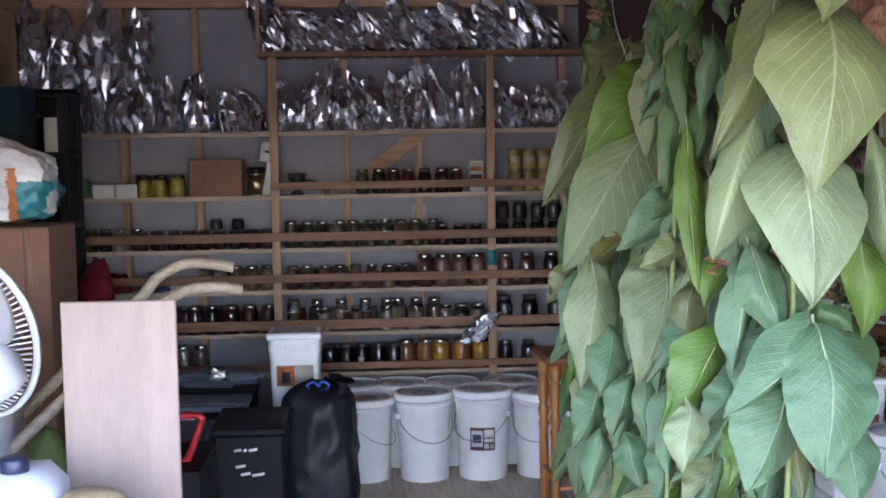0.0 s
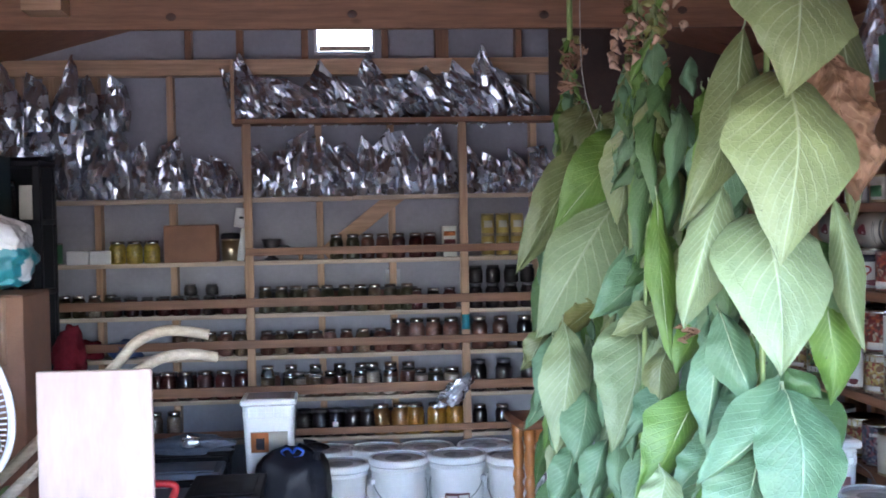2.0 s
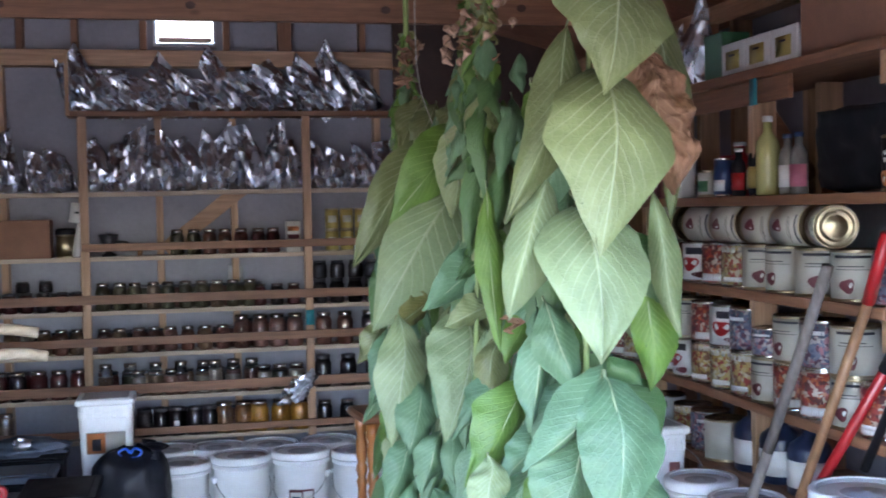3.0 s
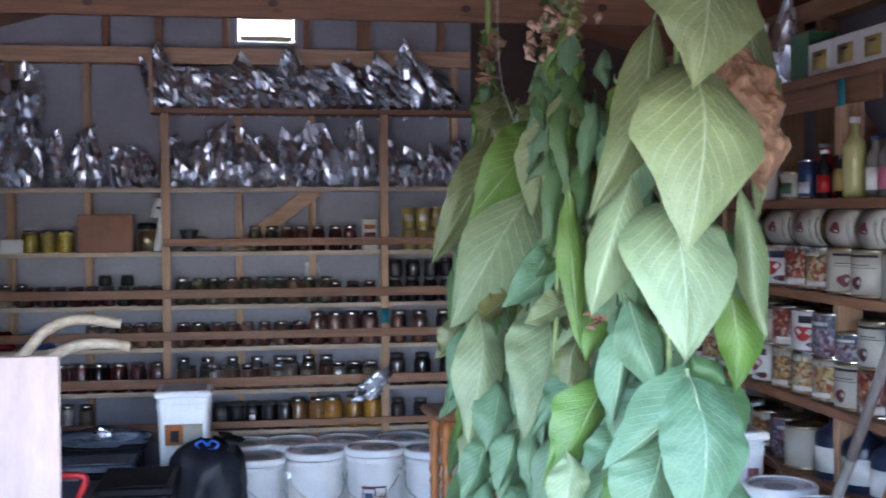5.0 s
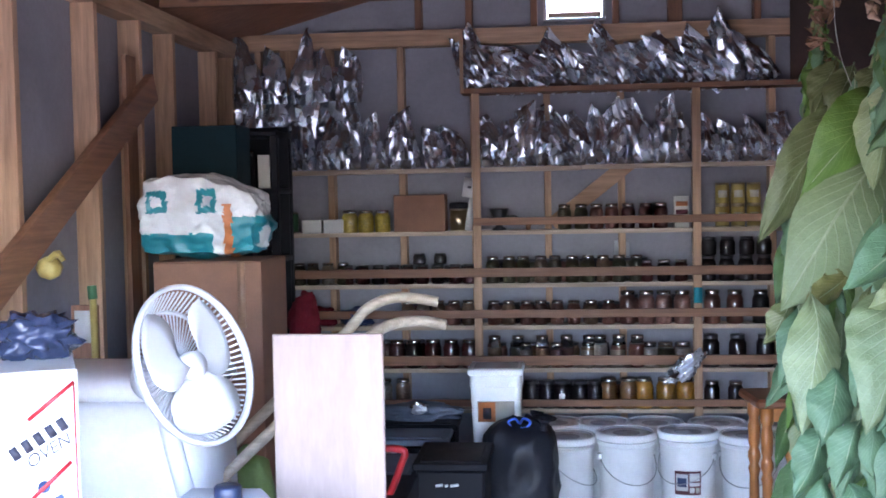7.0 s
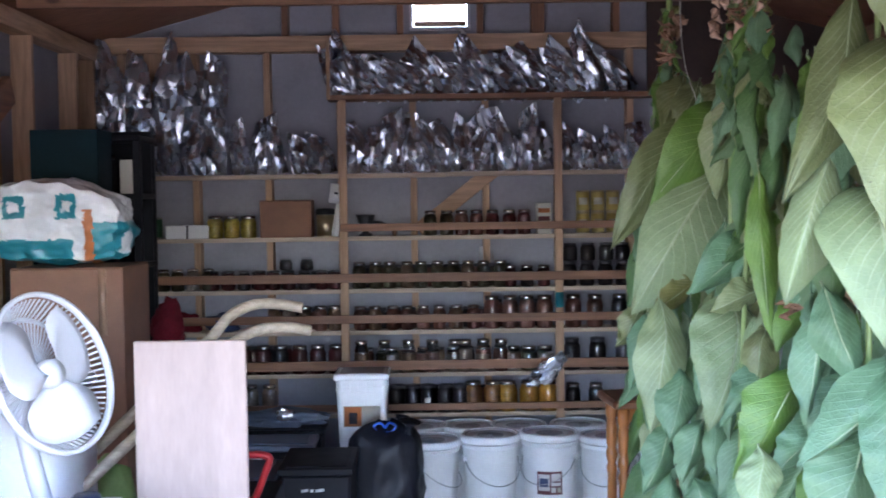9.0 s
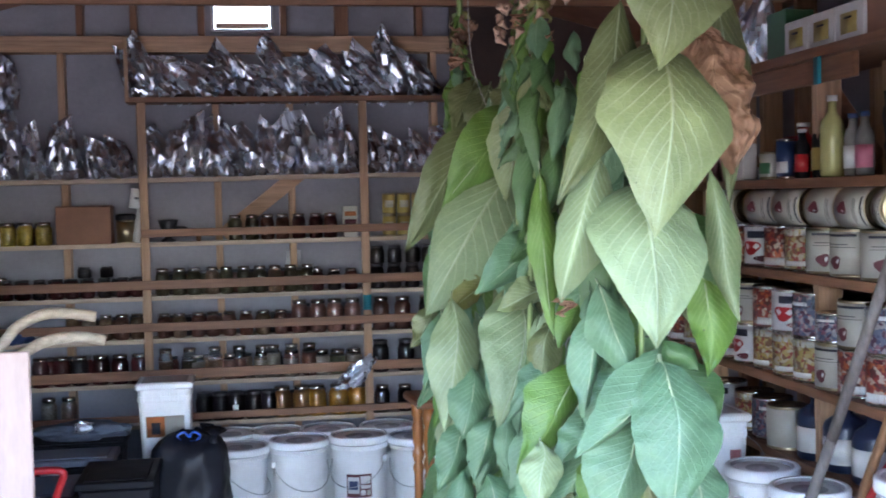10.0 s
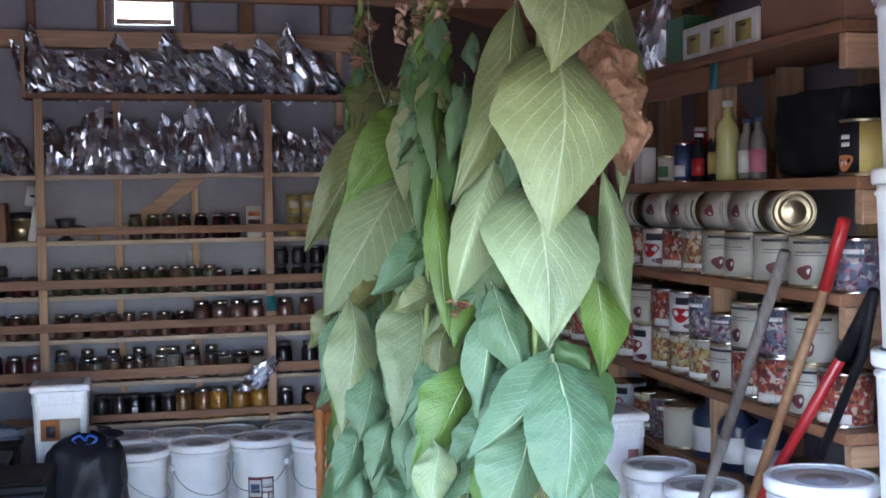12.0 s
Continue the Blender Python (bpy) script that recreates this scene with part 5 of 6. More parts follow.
# shelf with two layers of cans
upper = ((2.046, "cream"), (2.224, "navy"), (2.395, "cream"), (2.714, "navy"), (2.877, "white"), (3.04, "red"), (3.232, "cream"), (3.395, "cream"), (3.57, "green"), (3.75, "red"), (3.93, "cream"), (4.12, "white"))
lower = ((1.88, "red"), (2.045, "cream"), (2.224, "red"), (2.396, "red"), (2.551, "cream"), (2.71, "yellow"), (2.875, "yellow"), (3.04, "yellow"), (3.218, "white"), (3.376, "red"), (3.57, "green"), (3.75, "yellow"), (3.93, "red"), (4.12, "green"))
for y, k in upper:
    food_can(k, 1.985, y, RZ["low"] + 0.157)
for y, k in lower:
    food_can(k, 1.985, y, RZ["low"] + 0.001)
food_can("navy", 1.97, 2.551, RZ["low"] + 0.157, 0.06, 0.1)
# lowest shelf: cans, dark bottles
food_can("cream", 1.975, 2.91, RZ["base"] + 0.001, rz=90)
for y, k in ((3.09, "navy"), (3.25, "yellow"), (3.51, "white"), (3.7, "green")):
    food_can(k, 2.0, y, RZ["base"] + 0.001)


def bottle(name, label, x, y, z, r, h, material, cap, capm, wrap=None, neck=0.3):
    ob = thing(name, label, "bottle", (x, y, z), 0, "bottles on the side shelf")
    part("body", lathe([(0, 0), (r * 0.9, 0), (r, 0.006), (r, h * 0.6), (r * 0.9, h * 0.68), (r * neck, h * 0.8), (r * neck, h * 0.94), (0, h * 0.94)], 16), material, ob)
    part("cap", lathe([(r * neck + 0.002, h * 0.92), (r * neck + 0.003, h * 0.925), (r * neck + 0.003, h * 0.995), (0, h)], 14), capm, ob)
    if wrap:
        part("label", wrapped(r + 0.0008, 130, 290, h * 0.12, h * 0.48, 10), wrap, ob)
    return ob


for y in (2.33, 2.52, 2.71):
    ob = bottle("dark_bottle", "large dark blue plastic bottle with a white label", 1.99, y, RZ["base"] + 0.001, 0.072, 0.24, DKBLUE, 1, BLACK, PAPER, 0.35)
z = RZ["bottle"] + 0.001
LIQ = mat("yellow_cordial", (0.42, 0.4, 0.17), 0.15, var=0.1)
bottle("yellow_bottle", "tall bottle of pale yellow liquid with a white cap", 1.96, 2.535, z, 0.04, 0.27, LIQ, 1, PAPER, None, 0.36)
bottle("red_bottle", "red bottle with a pale cap on the side shelf", 2.02, 2.86, z, 0.045, 0.2, RED, 1, PAPER, PAPER, 0.45)
bottle("dark_sauce_bottle", "small dark sauce bottle with a white cap", 1.945, 2.72, z, 0.026, 0.17, BLACK, 1, PAPER, RED, 0.5)
bottle("dark_sauce_bottle", "dark sauce bottle with a yellow label", 1.975, 2.64, z, 0.032, 0.21, BLACK, 1, PAPER, YELLOW, 0.5)
bottle("clear_bottle", "small bottle with a dark cap and pale label", 1.96, 2.4, z, 0.03, 0.2, mat("grey_bottle", (0.2, 0.19, 0.17), 0.2), 1, NAVY, PAPER, 0.45)
bottle("pink_bottle", "small bottle with a bright pink label", 1.95, 2.31, z, 0.03, 0.2, mat("smoky_bottle", (0.15, 0.14, 0.13), 0.2), 1, NAVY, PINK, 0.45)
can("spice_tin", "small spice tin with a cream label", 1.94, 2.955, z, 0.042, 0.1, CREAM, GOLD, [(200, 40, 0.02, 0.06, GREEN)])
can("spice_tin", "small blue and white drink can", 1.94, 2.83, z, 0.035, 0.14, NAVY, STEEL, [(200, 50, 0.02, 0.06, PAPER)])
carton("spice_carton", "narrow white and red carton on the side shelf", "carton", 1.92, 1.98, 3.16, 3.235, z, z + 0.14, PAPER)
part("printing", slab(-0.026, -0.0255 + 0.002, -0.02, 0.02, 0.02, 0.06, 0), RED, bpy.data.objects["spice_carton"])
for y in (3.3, 3.42, 3.55, 3.68):
    bottle("dark_sauce_bottle", "dark bottle standing deep on the side shelf", 1.97, y, z, 0.035, 0.2, MAROON, 1, BLACK, None, 0.5)
carton("red_box", "red box lying behind the bottles", "box", 2.06, 2.18, 2.75, 3.1, z, z + 0.16, RED)
bb = part("black_bag", soft_box(0.32, 0.38, 0.25, seed=4, round_off=0.14), BLACK, None)
bb.matrix_basis = pose(2.12, 2.04, z)
tagged(bb, "bulky square matt black bag stuffed onto the shelf", "bag")
can("paint_can", "black and yellow can with a gold rim on the shelf end", 1.975, 1.765, z, 0.07, 0.155, BLACK, GOLD, [(250, 28, 0.01, 0.145, YELLOW), (182, 26, 0.015, 0.06, ORANGE), (180, 10, 0.02, 0.04, PAPER), (185, 14, 0.1, 0.112, PAPER), (185, 14, 0.08, 0.092, PAPER)])
# top shelf
z = RZ["top"] + 0.001
for i, y in enumerate((2.28, 2.46, 2.64)):
    bx = carton("tea_carton", "white carton with a yellow front on the top shelf", "carton", 1.93, 2.07, y, y + 0.175, z, z + 0.115, PAPER)
    part("front_print", slab(-0.0725, -0.0705, -0.05, 0.05, 0.02, 0.085, 0), YELLOW, bx)
    part("printing", slab(-0.0735, -0.0727, -0.02, 0.025, 0.066, 0.073, 0), INK, bx)
carton("green_carton", "dark green carton on the top shelf", "carton", 1.94, 2.05, 2.83, 2.98, z, z + 0.17, GREEN)
carton("cardboard_box", "large flat brown cardboard box on the top shelf", "box", 1.93, 2.28, 1.8, 2.26, z, z + 0.22, CARD, True)
for y in (3.06, 3.17, 3.3):
    pouch(1.98, y, z, random.uniform(-6, 6), 100 + random.uniform(-20, 20), size=1.1)

# ---------- floor on the right: pails, buckets, tools ----------
bucket(1.83, 1.75, 0, 10, h=0.462, label="white plastic bucket under another bucket", group="stacked buckets", r=0.145)
bucket(1.83, 1.75, 0.464, 30, h=0.465, label="white plastic bucket stacked on another", group="stacked buckets", r=0.145)
for i in range(5):
    bucket(1.905, 1.36, i * 0.44, 15 * i, h=0.438, handle=i % 2 == 0, label="white bucket in a tall stack beside the shelves", group="tall stack of buckets")
for xx, yy, hh in ((1.74, 2.62, 0.775), (1.75, 2.3, 0.78)):
    bucket(xx, yy, 0, 0, r=0.115, h=hh / 2, label="small white pail under another pail", group="small pails")
    bucket(xx, yy, hh / 2 + 0.002, 25, r=0.115, h=hh / 2, label="small white pail stacked on another", group="small pails")
square_bucket(1.735, 3.05, 0, 0.2, 0.24, 0.44, 0, "square white bucket under another one")
s2 = square_bucket(1.735, 3.05, 0.446, 0.2, 0.24, 0.445, 0, "square white bucket with red warning print")
part("print", slab(0.02, 0.06, -0.118, -0.1155, 0.19, 0.32, 0, pose(0, 0, 0, 2.2, 0, 0)), mat("faded_red_print", (0.6, 0.25, 0.25), 0.5), s2)
part("handle", tube(curve_points([(0.1, -0.06, 0.36), (0.13, -0.12, 0.33), (0.14, -0.18, 0.28)], 6), 0.002, 6), WIRE, s2)
carton("cardboard_box", "small brown cardboard box beside the shelves", "box", 1.62, 1.86, 3.3, 3.55, 0.0, 0.93, CARD, True)


def pole(name, label, a, b, r, material):
    ob = thing(name, label, "tool", group="long-handled tools")
    part("handle", tube([a, Vector(a).lerp(Vector(b), 0.5), b], r, 10), material, ob)
    return ob


def extend(a, b, z):
    a, b = Vector(a), Vector(b)
    return b + (b - a) * ((z - b.z) / (b.z - a.z))


ga, gb = (1.75, 1.804, 1.542), (1.75, 2.227, 0.757)
pole("grey_tool", "weathered grey wooden tool handle leaning on the shelves", ga, (1.72, 2.1, 0.97), 0.017, WEATHERED)
part("lower_handle", tube([(1.72, 2.1, 0.97), (1.66, 2.3, 0.5), (1.6, 2.52, 0.01)], 0.017, 10), WEATHERED, bpy.data.objects["grey_tool"])
sh = pole("shovel", "wooden shovel with a red painted grip", (1.86, 1.784, 1.437), extend((1.86, 1.784, 1.437), (1.86, 2.118, 0.877), 0.02), 0.016, HANDLE)
part("grip", tube([(1.86, 1.784, 1.437), (1.86, 1.69, 1.631)], 0.018, 12), RED, sh, "red painted grip")
lp = pole("loppers", "long loppers with a red handle and black blades", (1.88, 1.733, 1.255), extend((1.88, 1.733, 1.255), (1.88, 2.043, 0.904), 0.02), 0.016, RED)
part("second_handle", tube([(1.87, 1.57, 1.448), (1.885, 1.642, 1.277), (1.89, 1.855, 0.955)], 0.013, 10), BLACK, lp)
part("blade", tube([(1.88, 1.733, 1.255), (1.88, 1.655, 1.351), (1.88, 1.585, 1.446)], 0.021, 8, taper=0.75), BLACK, lp)


# ---------- hanging plants ----------
def plant(name, label, pts, r):
    ob = thing(name, label, "plant", group="hung leaf plants")
    part("stalk", tube(curve_points(pts, 8), r, 10, taper=0.75), STALK, ob)
    return ob


front_plant = plant("leaf_plant", "cut broad-leaved plant hung up to dry, leaves drooping", [(0.8, 1.0, 2.59), (0.79, 1.02, 2.2), (0.78, 1.04, 1.6), (0.77, 1.05, 0.9), (0.77, 1.06, 0.35)], 0.007)
middle_plant = plant("leaf_plant", "cut broad-leaved plant with a withered flower head", [(0.7, 1.5, 2.59), (0.7, 1.48, 2.1), (0.67, 1.47, 1.6), (0.66, 1.5, 1.0), (0.66, 1.5, 0.4)], 0.007)
back_plant = plant("leaf_plant", "cut broad-leaved plant hung on string, wilting leaves", [(0.673, 2.3, 2.59), (0.673, 2.3, 2.1), (0.69, 2.3, 1.6), (0.71, 2.3, 1.0), (0.71, 2.28, 0.45)], 0.009)
side_plant = plant("leaf_plant", "cut broad-leaved plant with dry pinkish flowers on top", [(0.74, 1.75, 2.59), (0.72, 1.75, 2.1), (0.71, 1.76, 1.6), (0.73, 1.74, 1.0), (0.72, 1.72, 0.5)], 0.008)
leaf_no = [0]


def leaf(parent, base, tip, w, material, arch=0.04, fold=0.04, turn=0.0, peak=0.55, point=1.4, lop=0.0, sway=0.0, full=1.15, crumple=1.0):
    """A drooping blade from base to tip, w wide at peak of its length. It arches out before it hangs, is folded along the midrib, turned about
    its length, fuller on one side by lop, and its midrib bows sideways by sway of its length."""
    leaf_no[0] += 1
    a, b = Vector(base), Vector(tip)
    d = b - a
    ln = d.length
    d.normalize()
    out = Vector((-0.05, -1, 0))
    out = (out - d * out.dot(d)).normalized()
    out = Matrix.Rotation(radians(turn), 3, d) @ out
    side = d.cross(out)
    bm = bmesh.new()
    uvl = bm.loops.layers.uv.new("UVMap")
    nv, nu = (64, 26) if material is LEAF["brown"] else (44, 14) if w > 0.15 else (26, 10) if w > 0.07 else (14, 6)
    off = Vector((leaf_no[0] * 1.7, leaf_no[0] * 0.9, 0))
    dried = 3.2 if material is LEAF["brown"] else crumple

    def spine(v):
        q = max(0.0, v)
        return a + d * (ln * (q ** 1.18 if v >= 0 else v)) + side * (sway * ln * math.sin(math.pi * q)) + out * (2.6 * arch * (1 - (1 - q) ** 2.4 - q))

    grid = []
    for k in range(nv + 1):
        v = k / nv
        wid = max(0.03, math.sin(math.pi / 2 * v / peak)) ** full if v < peak else max(0.004, 1 - ((v - peak) / (1 - peak)) ** point)
        row = []
        for i in range(nu + 1):
            u = i / nu * 2 - 1
            edge = 1 + (0.07 * noise.noise(Vector((v * 7, u, 3)) + off) + 0.025 * noise.noise(Vector((v * 27, u * 2, 7)) + off)) * dried
            x = u * w / 2 * wid * edge * (1 - lop if u > 0 else 1 + lop)
            rise = -fold * (abs(u) ** 1.5) * wid
            rise += 0.007 * dried * noise.noise(Vector((u * 2.2, v * 4, 0)) + off) + 0.014 * dried * abs(u) ** 1.5 * noise.noise(Vector((u * 1.2, v * 8, 5)) + off)
            if material is LEAF["brown"]:
                rise += 0.014 * noise.noise(Vector((u * 5, v * 14, 2)) + off) + 0.018 * abs(noise.noise(Vector((u * 7, v * 20, 8)) + off)) + 0.008 * noise.noise(Vector((u * 18, v * 45, 4)) + off)
            rise -= 0.02 * w * math.cos((v * 14 - abs(u * 0.5) ** 0.9 * 7.0) * 2 * math.pi) * (1 - abs(u) ** 2) * min(1.0, 4 * abs(u)) * (1 - 0.6 * v)
            p = spine(v) + side * (x + 0.015 * dried * noise.noise(Vector((0, v * 2, 9)) + off)) + out * rise
            row.append((bm.verts.new(p), (u / 2 + 0.5, v)))
        grid.append(row)
    for ra, rb in zip(grid, grid[1:]):
        for i in range(nu):
            q = (ra[i], ra[i + 1], rb[i + 1], rb[i])
            f = bm.faces.new([c[0] for c in q])
            for lo, c in zip(f.loops, q):
                lo[uvl].uv = c[1]
    blade = part("leaf", bm, material, parent)
    if w > 0.07:
        rib = [spine(v) + side * (0.015 * dried * noise.noise(Vector((0, max(0, v) * 2, 9)) + off)) - out * 0.001 for v in (-0.05, 0, 0.06, 0.13, 0.22, 0.32, 0.42, 0.52, 0.62, 0.72, 0.82, 0.9)]
        part("midrib", tube(rib, 0.0034 if w > 0.15 else 0.002, 6, taper=0.25), RIB if material is not LEAF["brown"] else material, blade)
    return blade


RIB = mat("leaf_midrib", (0.24, 0.288, 0.16), 0.6, var=0.15, scale=20)
leaf(front_plant, (0.795, 0.980, 2.141), (0.727, 0.800, 1.913), 0.228, LEAF["pale"], 0.1, 0.03, 0, point=1.15)
leaf(front_plant, (0.792, 1.040, 1.976), (0.726, 0.800, 1.630), 0.241, LEAF["pale"], 0.13, 0.04, 0, peak=0.6, point=1.12)
leaf(front_plant, (0.774, 1.040, 1.717), (0.725, 0.820, 1.443), 0.215, LEAF["silver"], 0.11, 0.035, 4, peak=0.52, point=1.5, lop=0.05, sway=0.02)
leaf(front_plant, (0.735, 1.000, 2.060), (0.599, 0.960, 1.689), 0.129, LEAF["olive"], 0.03, 0.04, -8, peak=0.45, point=1.3, lop=0.3, sway=-0.03)
leaf(front_plant, (0.679, 0.980, 1.774), (0.590, 0.920, 1.515), 0.117, LEAF["silver"], 0.03, 0.05, -10, peak=0.5, point=1.7, lop=0.62, sway=0.05)
leaf(front_plant, (0.596, 0.935, 1.527), (0.598, 0.930, 1.490), 0.025, LEAF["brown"], 0.01, 0.01, 0, peak=0.5, point=1.6)
leaf(front_plant, (0.884, 1.030, 2.016), (0.944, 0.980, 1.739), 0.136, LEAF["brown"], 0.04, 0.05, 8, peak=0.5, point=1.9, lop=0.1, sway=-0.04, full=0.75)
leaf(front_plant, (0.934, 1.100, 2.153), (0.963, 1.060, 1.680), 0.090, LEAF["olive"], 0.03, 0.04, 10, peak=0.45, point=1.5, lop=0.1, sway=-0.05)
leaf(front_plant, (0.902, 1.000, 1.752), (0.939, 0.950, 1.461), 0.065, LEAF["pale"], 0.03, 0.04, 15, peak=0.6, point=1.2, lop=0.1, sway=0.02)
leaf(front_plant, (0.909, 1.080, 1.566), (0.904, 1.030, 1.352), 0.095, LEAF["bright"], 0.03, 0.03, 12, lop=0.2, sway=-0.04)
leaf(front_plant, (0.806, 1.000, 1.429), (0.863, 0.970, 1.377), 0.046, LEAF["deep"], 0.02, 0.02, 0, peak=0.5, point=2.2, full=0.75)
leaf(front_plant, (0.851, 1.080, 1.390), (0.928, 1.040, 1.231), 0.098, LEAF["deep"], 0.03, 0.03, 10, lop=0.2)
leaf(front_plant, (0.790, 0.980, 1.395), (0.774, 0.860, 1.138), 0.166, LEAF["blue"], 0.05, 0.03, 4, peak=0.52, point=1.9, lop=0.05, sway=-0.03, full=0.75)
leaf(front_plant, (0.787, 1.000, 1.422), (0.609, 0.930, 1.229), 0.099, LEAF["blue"], 0.04, 0.05, -18, peak=0.5, point=1.3, lop=-0.1, sway=-0.08)
leaf(front_plant, (0.688, 1.060, 1.535), (0.739, 1.000, 1.352), 0.094, LEAF["blue"], 0.03, 0.03, -5, peak=0.5, point=1.5)
leaf(front_plant, (0.700, 1.080, 1.495), (0.650, 1.030, 1.290), 0.076, LEAF["blue"], 0.03, 0.04, -15, point=1.5, sway=0.02)
leaf(front_plant, (0.733, 1.120, 1.707), (0.712, 1.060, 1.502), 0.088, LEAF["deep"], 0.03, 0.03, -5, peak=0.6, point=2.2, full=0.75)
leaf(front_plant, (0.873, 1.100, 1.677), (0.932, 1.060, 1.494), 0.135, LEAF["deep"], 0.04, 0.03, 15, peak=0.5, point=1.6, lop=0.2)
leaf(front_plant, (0.680, 1.150, 1.377), (0.535, 1.080, 1.180), 0.132, LEAF["bright"], 0.04, 0.04, -20, peak=0.5, point=1.35, lop=0.1, sway=0.04)
leaf(front_plant, (0.580, 1.060, 1.242), (0.557, 1.000, 1.119), 0.085, LEAF["silver"], 0.03, 0.025, 0, peak=0.5, lop=0.05)
leaf(front_plant, (0.764, 1.050, 1.283), (0.670, 0.980, 1.085), 0.152, LEAF["blue"], 0.05, 0.04, -10)
leaf(front_plant, (0.728, 1.100, 1.215), (0.652, 1.020, 1.086), 0.087, LEAF["bright"], 0.03, 0.03, -15, peak=0.5, point=1.5)
leaf(front_plant, (0.706, 1.140, 1.293), (0.614, 1.080, 1.177), 0.080, LEAF["blue"], 0.03, 0.03, -15, peak=0.5)
leaf(front_plant, (0.764, 1.100, 1.380), (0.668, 1.050, 1.218), 0.114, LEAF["blue"], 0.03, 0.03, -15, peak=0.5)
leaf(front_plant, (0.884, 1.080, 1.198), (0.887, 1.000, 1.040), 0.112, LEAF["blue"], 0.03, 0.03, 10, peak=0.5, point=1.5)
leaf(back_plant, (0.814, 2.120, 1.827), (0.497, 1.940, 1.398), 0.278, LEAF["silver"], 0.1, 0.03, 4, peak=0.64, point=1.15, lop=0.3, sway=0.03)
leaf(back_plant, (0.805, 2.100, 1.945), (0.554, 2.000, 1.679), 0.159, LEAF["bright"], 0.08, 0.02, -8, peak=0.5, point=1.5, lop=-0.1, sway=0.06)
# olive here stands in for the shadow side of this leaf
leaf(back_plant, (0.742, 2.250, 1.966), (0.477, 2.150, 1.555), 0.166, LEAF["olive"], 0.06, 0.02, -15, lop=0.1, sway=0.05)
leaf(back_plant, (0.684, 1.660, 1.480), (0.598, 1.520, 1.176), 0.193, LEAF["silver"], 0.06, 0.03, 0, peak=0.45, point=1.3, lop=-0.1, sway=-0.05)
leaf(back_plant, (0.550, 1.850, 1.451), (0.507, 1.740, 1.128), 0.139, LEAF["silver"], 0.05, 0.03, -8, point=1.35, sway=-0.03)
leaf(back_plant, (0.541, 1.920, 1.406), (0.478, 1.860, 1.217), 0.095, LEAF["blue"], 0.03, 0.02, -12, peak=0.5)
leaf(back_plant, (0.531, 2.000, 1.422), (0.456, 1.950, 1.310), 0.074, LEAF["olive"], 0.02, 0.02, -10, peak=0.5)
leaf(back_plant, (0.588, 1.780, 1.283), (0.539, 1.700, 1.112), 0.114, LEAF["blue"], 0.03, 0.03, -5, peak=0.5, point=1.35, sway=-0.03)
leaf(back_plant, (0.627, 1.720, 1.171), (0.565, 1.680, 1.013), 0.083, LEAF["blue"], 0.03, 0.03, -10, peak=0.5, sway=0.03)
leaf(back_plant, (0.567, 1.800, 1.132), (0.503, 1.740, 0.979), 0.096, LEAF["blue"], 0.03, 0.03, -10, peak=0.5, sway=0.03)
leaf(back_plant, (0.651, 1.700, 1.173), (0.647, 1.660, 1.043), 0.061, LEAF["blue"], 0.02, 0.02, 5, peak=0.5)
leaf(back_plant, (0.679, 1.970, 1.494), (0.535, 1.900, 1.394), 0.076, LEAF["yellow"], 0.02, 0.02, -15, peak=0.5, sway=0.04)
leaf(middle_plant, (0.664, 1.360, 1.763), (0.668, 1.260, 1.408), 0.071, LEAF["bright"], 0.03, 0.02, -10, lop=0.2, sway=0.06)
leaf(middle_plant, (0.715, 1.550, 1.618), (0.544, 1.470, 1.487), 0.115, LEAF["blue"], 0.04, 0.03, -20, peak=0.5, sway=0.05)
leaf(middle_plant, (0.711, 1.500, 1.510), (0.582, 1.450, 1.452), 0.081, LEAF["pale"], 0.03, 0.02, -20, peak=0.5, point=1.6, sway=0.05)
leaf(middle_plant, (0.690, 1.420, 1.426), (0.665, 1.360, 1.316), 0.079, LEAF["olive"], 0.04, 0.03, 5, peak=0.6, point=2.2, lop=0.15, full=0.75)
leaf(middle_plant, (0.703, 1.400, 1.368), (0.579, 1.350, 1.216), 0.073, LEAF["blue"], 0.03, 0.03, -20, peak=0.5, sway=0.04)
leaf(middle_plant, (0.681, 1.500, 1.888), (0.637, 1.440, 1.610), 0.059, LEAF["deep"], 0.02, 0.02, -15)
leaf(middle_plant, (0.700, 1.480, 1.981), (0.668, 1.400, 1.728), 0.054, LEAF["deep"], 0.02, 0.03, -25, peak=0.5, sway=0.04)
leaf(middle_plant, (0.720, 1.400, 1.838), (0.654, 1.340, 1.595), 0.059, LEAF["deep"], 0.03, 0.03, -10, peak=0.5, sway=0.02)
leaf(middle_plant, (0.736, 1.420, 1.950), (0.699, 1.360, 1.775), 0.050, LEAF["blue"], 0.02, 0.02, 10, peak=0.5)
leaf(middle_plant, (0.735, 1.300, 1.499), (0.666, 1.250, 1.394), 0.068, LEAF["bright"], 0.02, 0.02, -10, peak=0.5)
leaf(middle_plant, (0.738, 1.520, 1.638), (0.618, 1.460, 1.553), 0.079, LEAF["deep"], 0.02, 0.02, -10, peak=0.5)
leaf(back_plant, (0.708, 2.280, 2.049), (0.620, 2.200, 1.878), 0.099, LEAF["olive"], 0.03, 0.02, -10, peak=0.5, sway=0.05)
leaf(back_plant, (0.749, 2.260, 2.031), (0.675, 2.180, 1.861), 0.099, LEAF["olive"], 0.03, 0.02, -5, peak=0.5, sway=0.05)
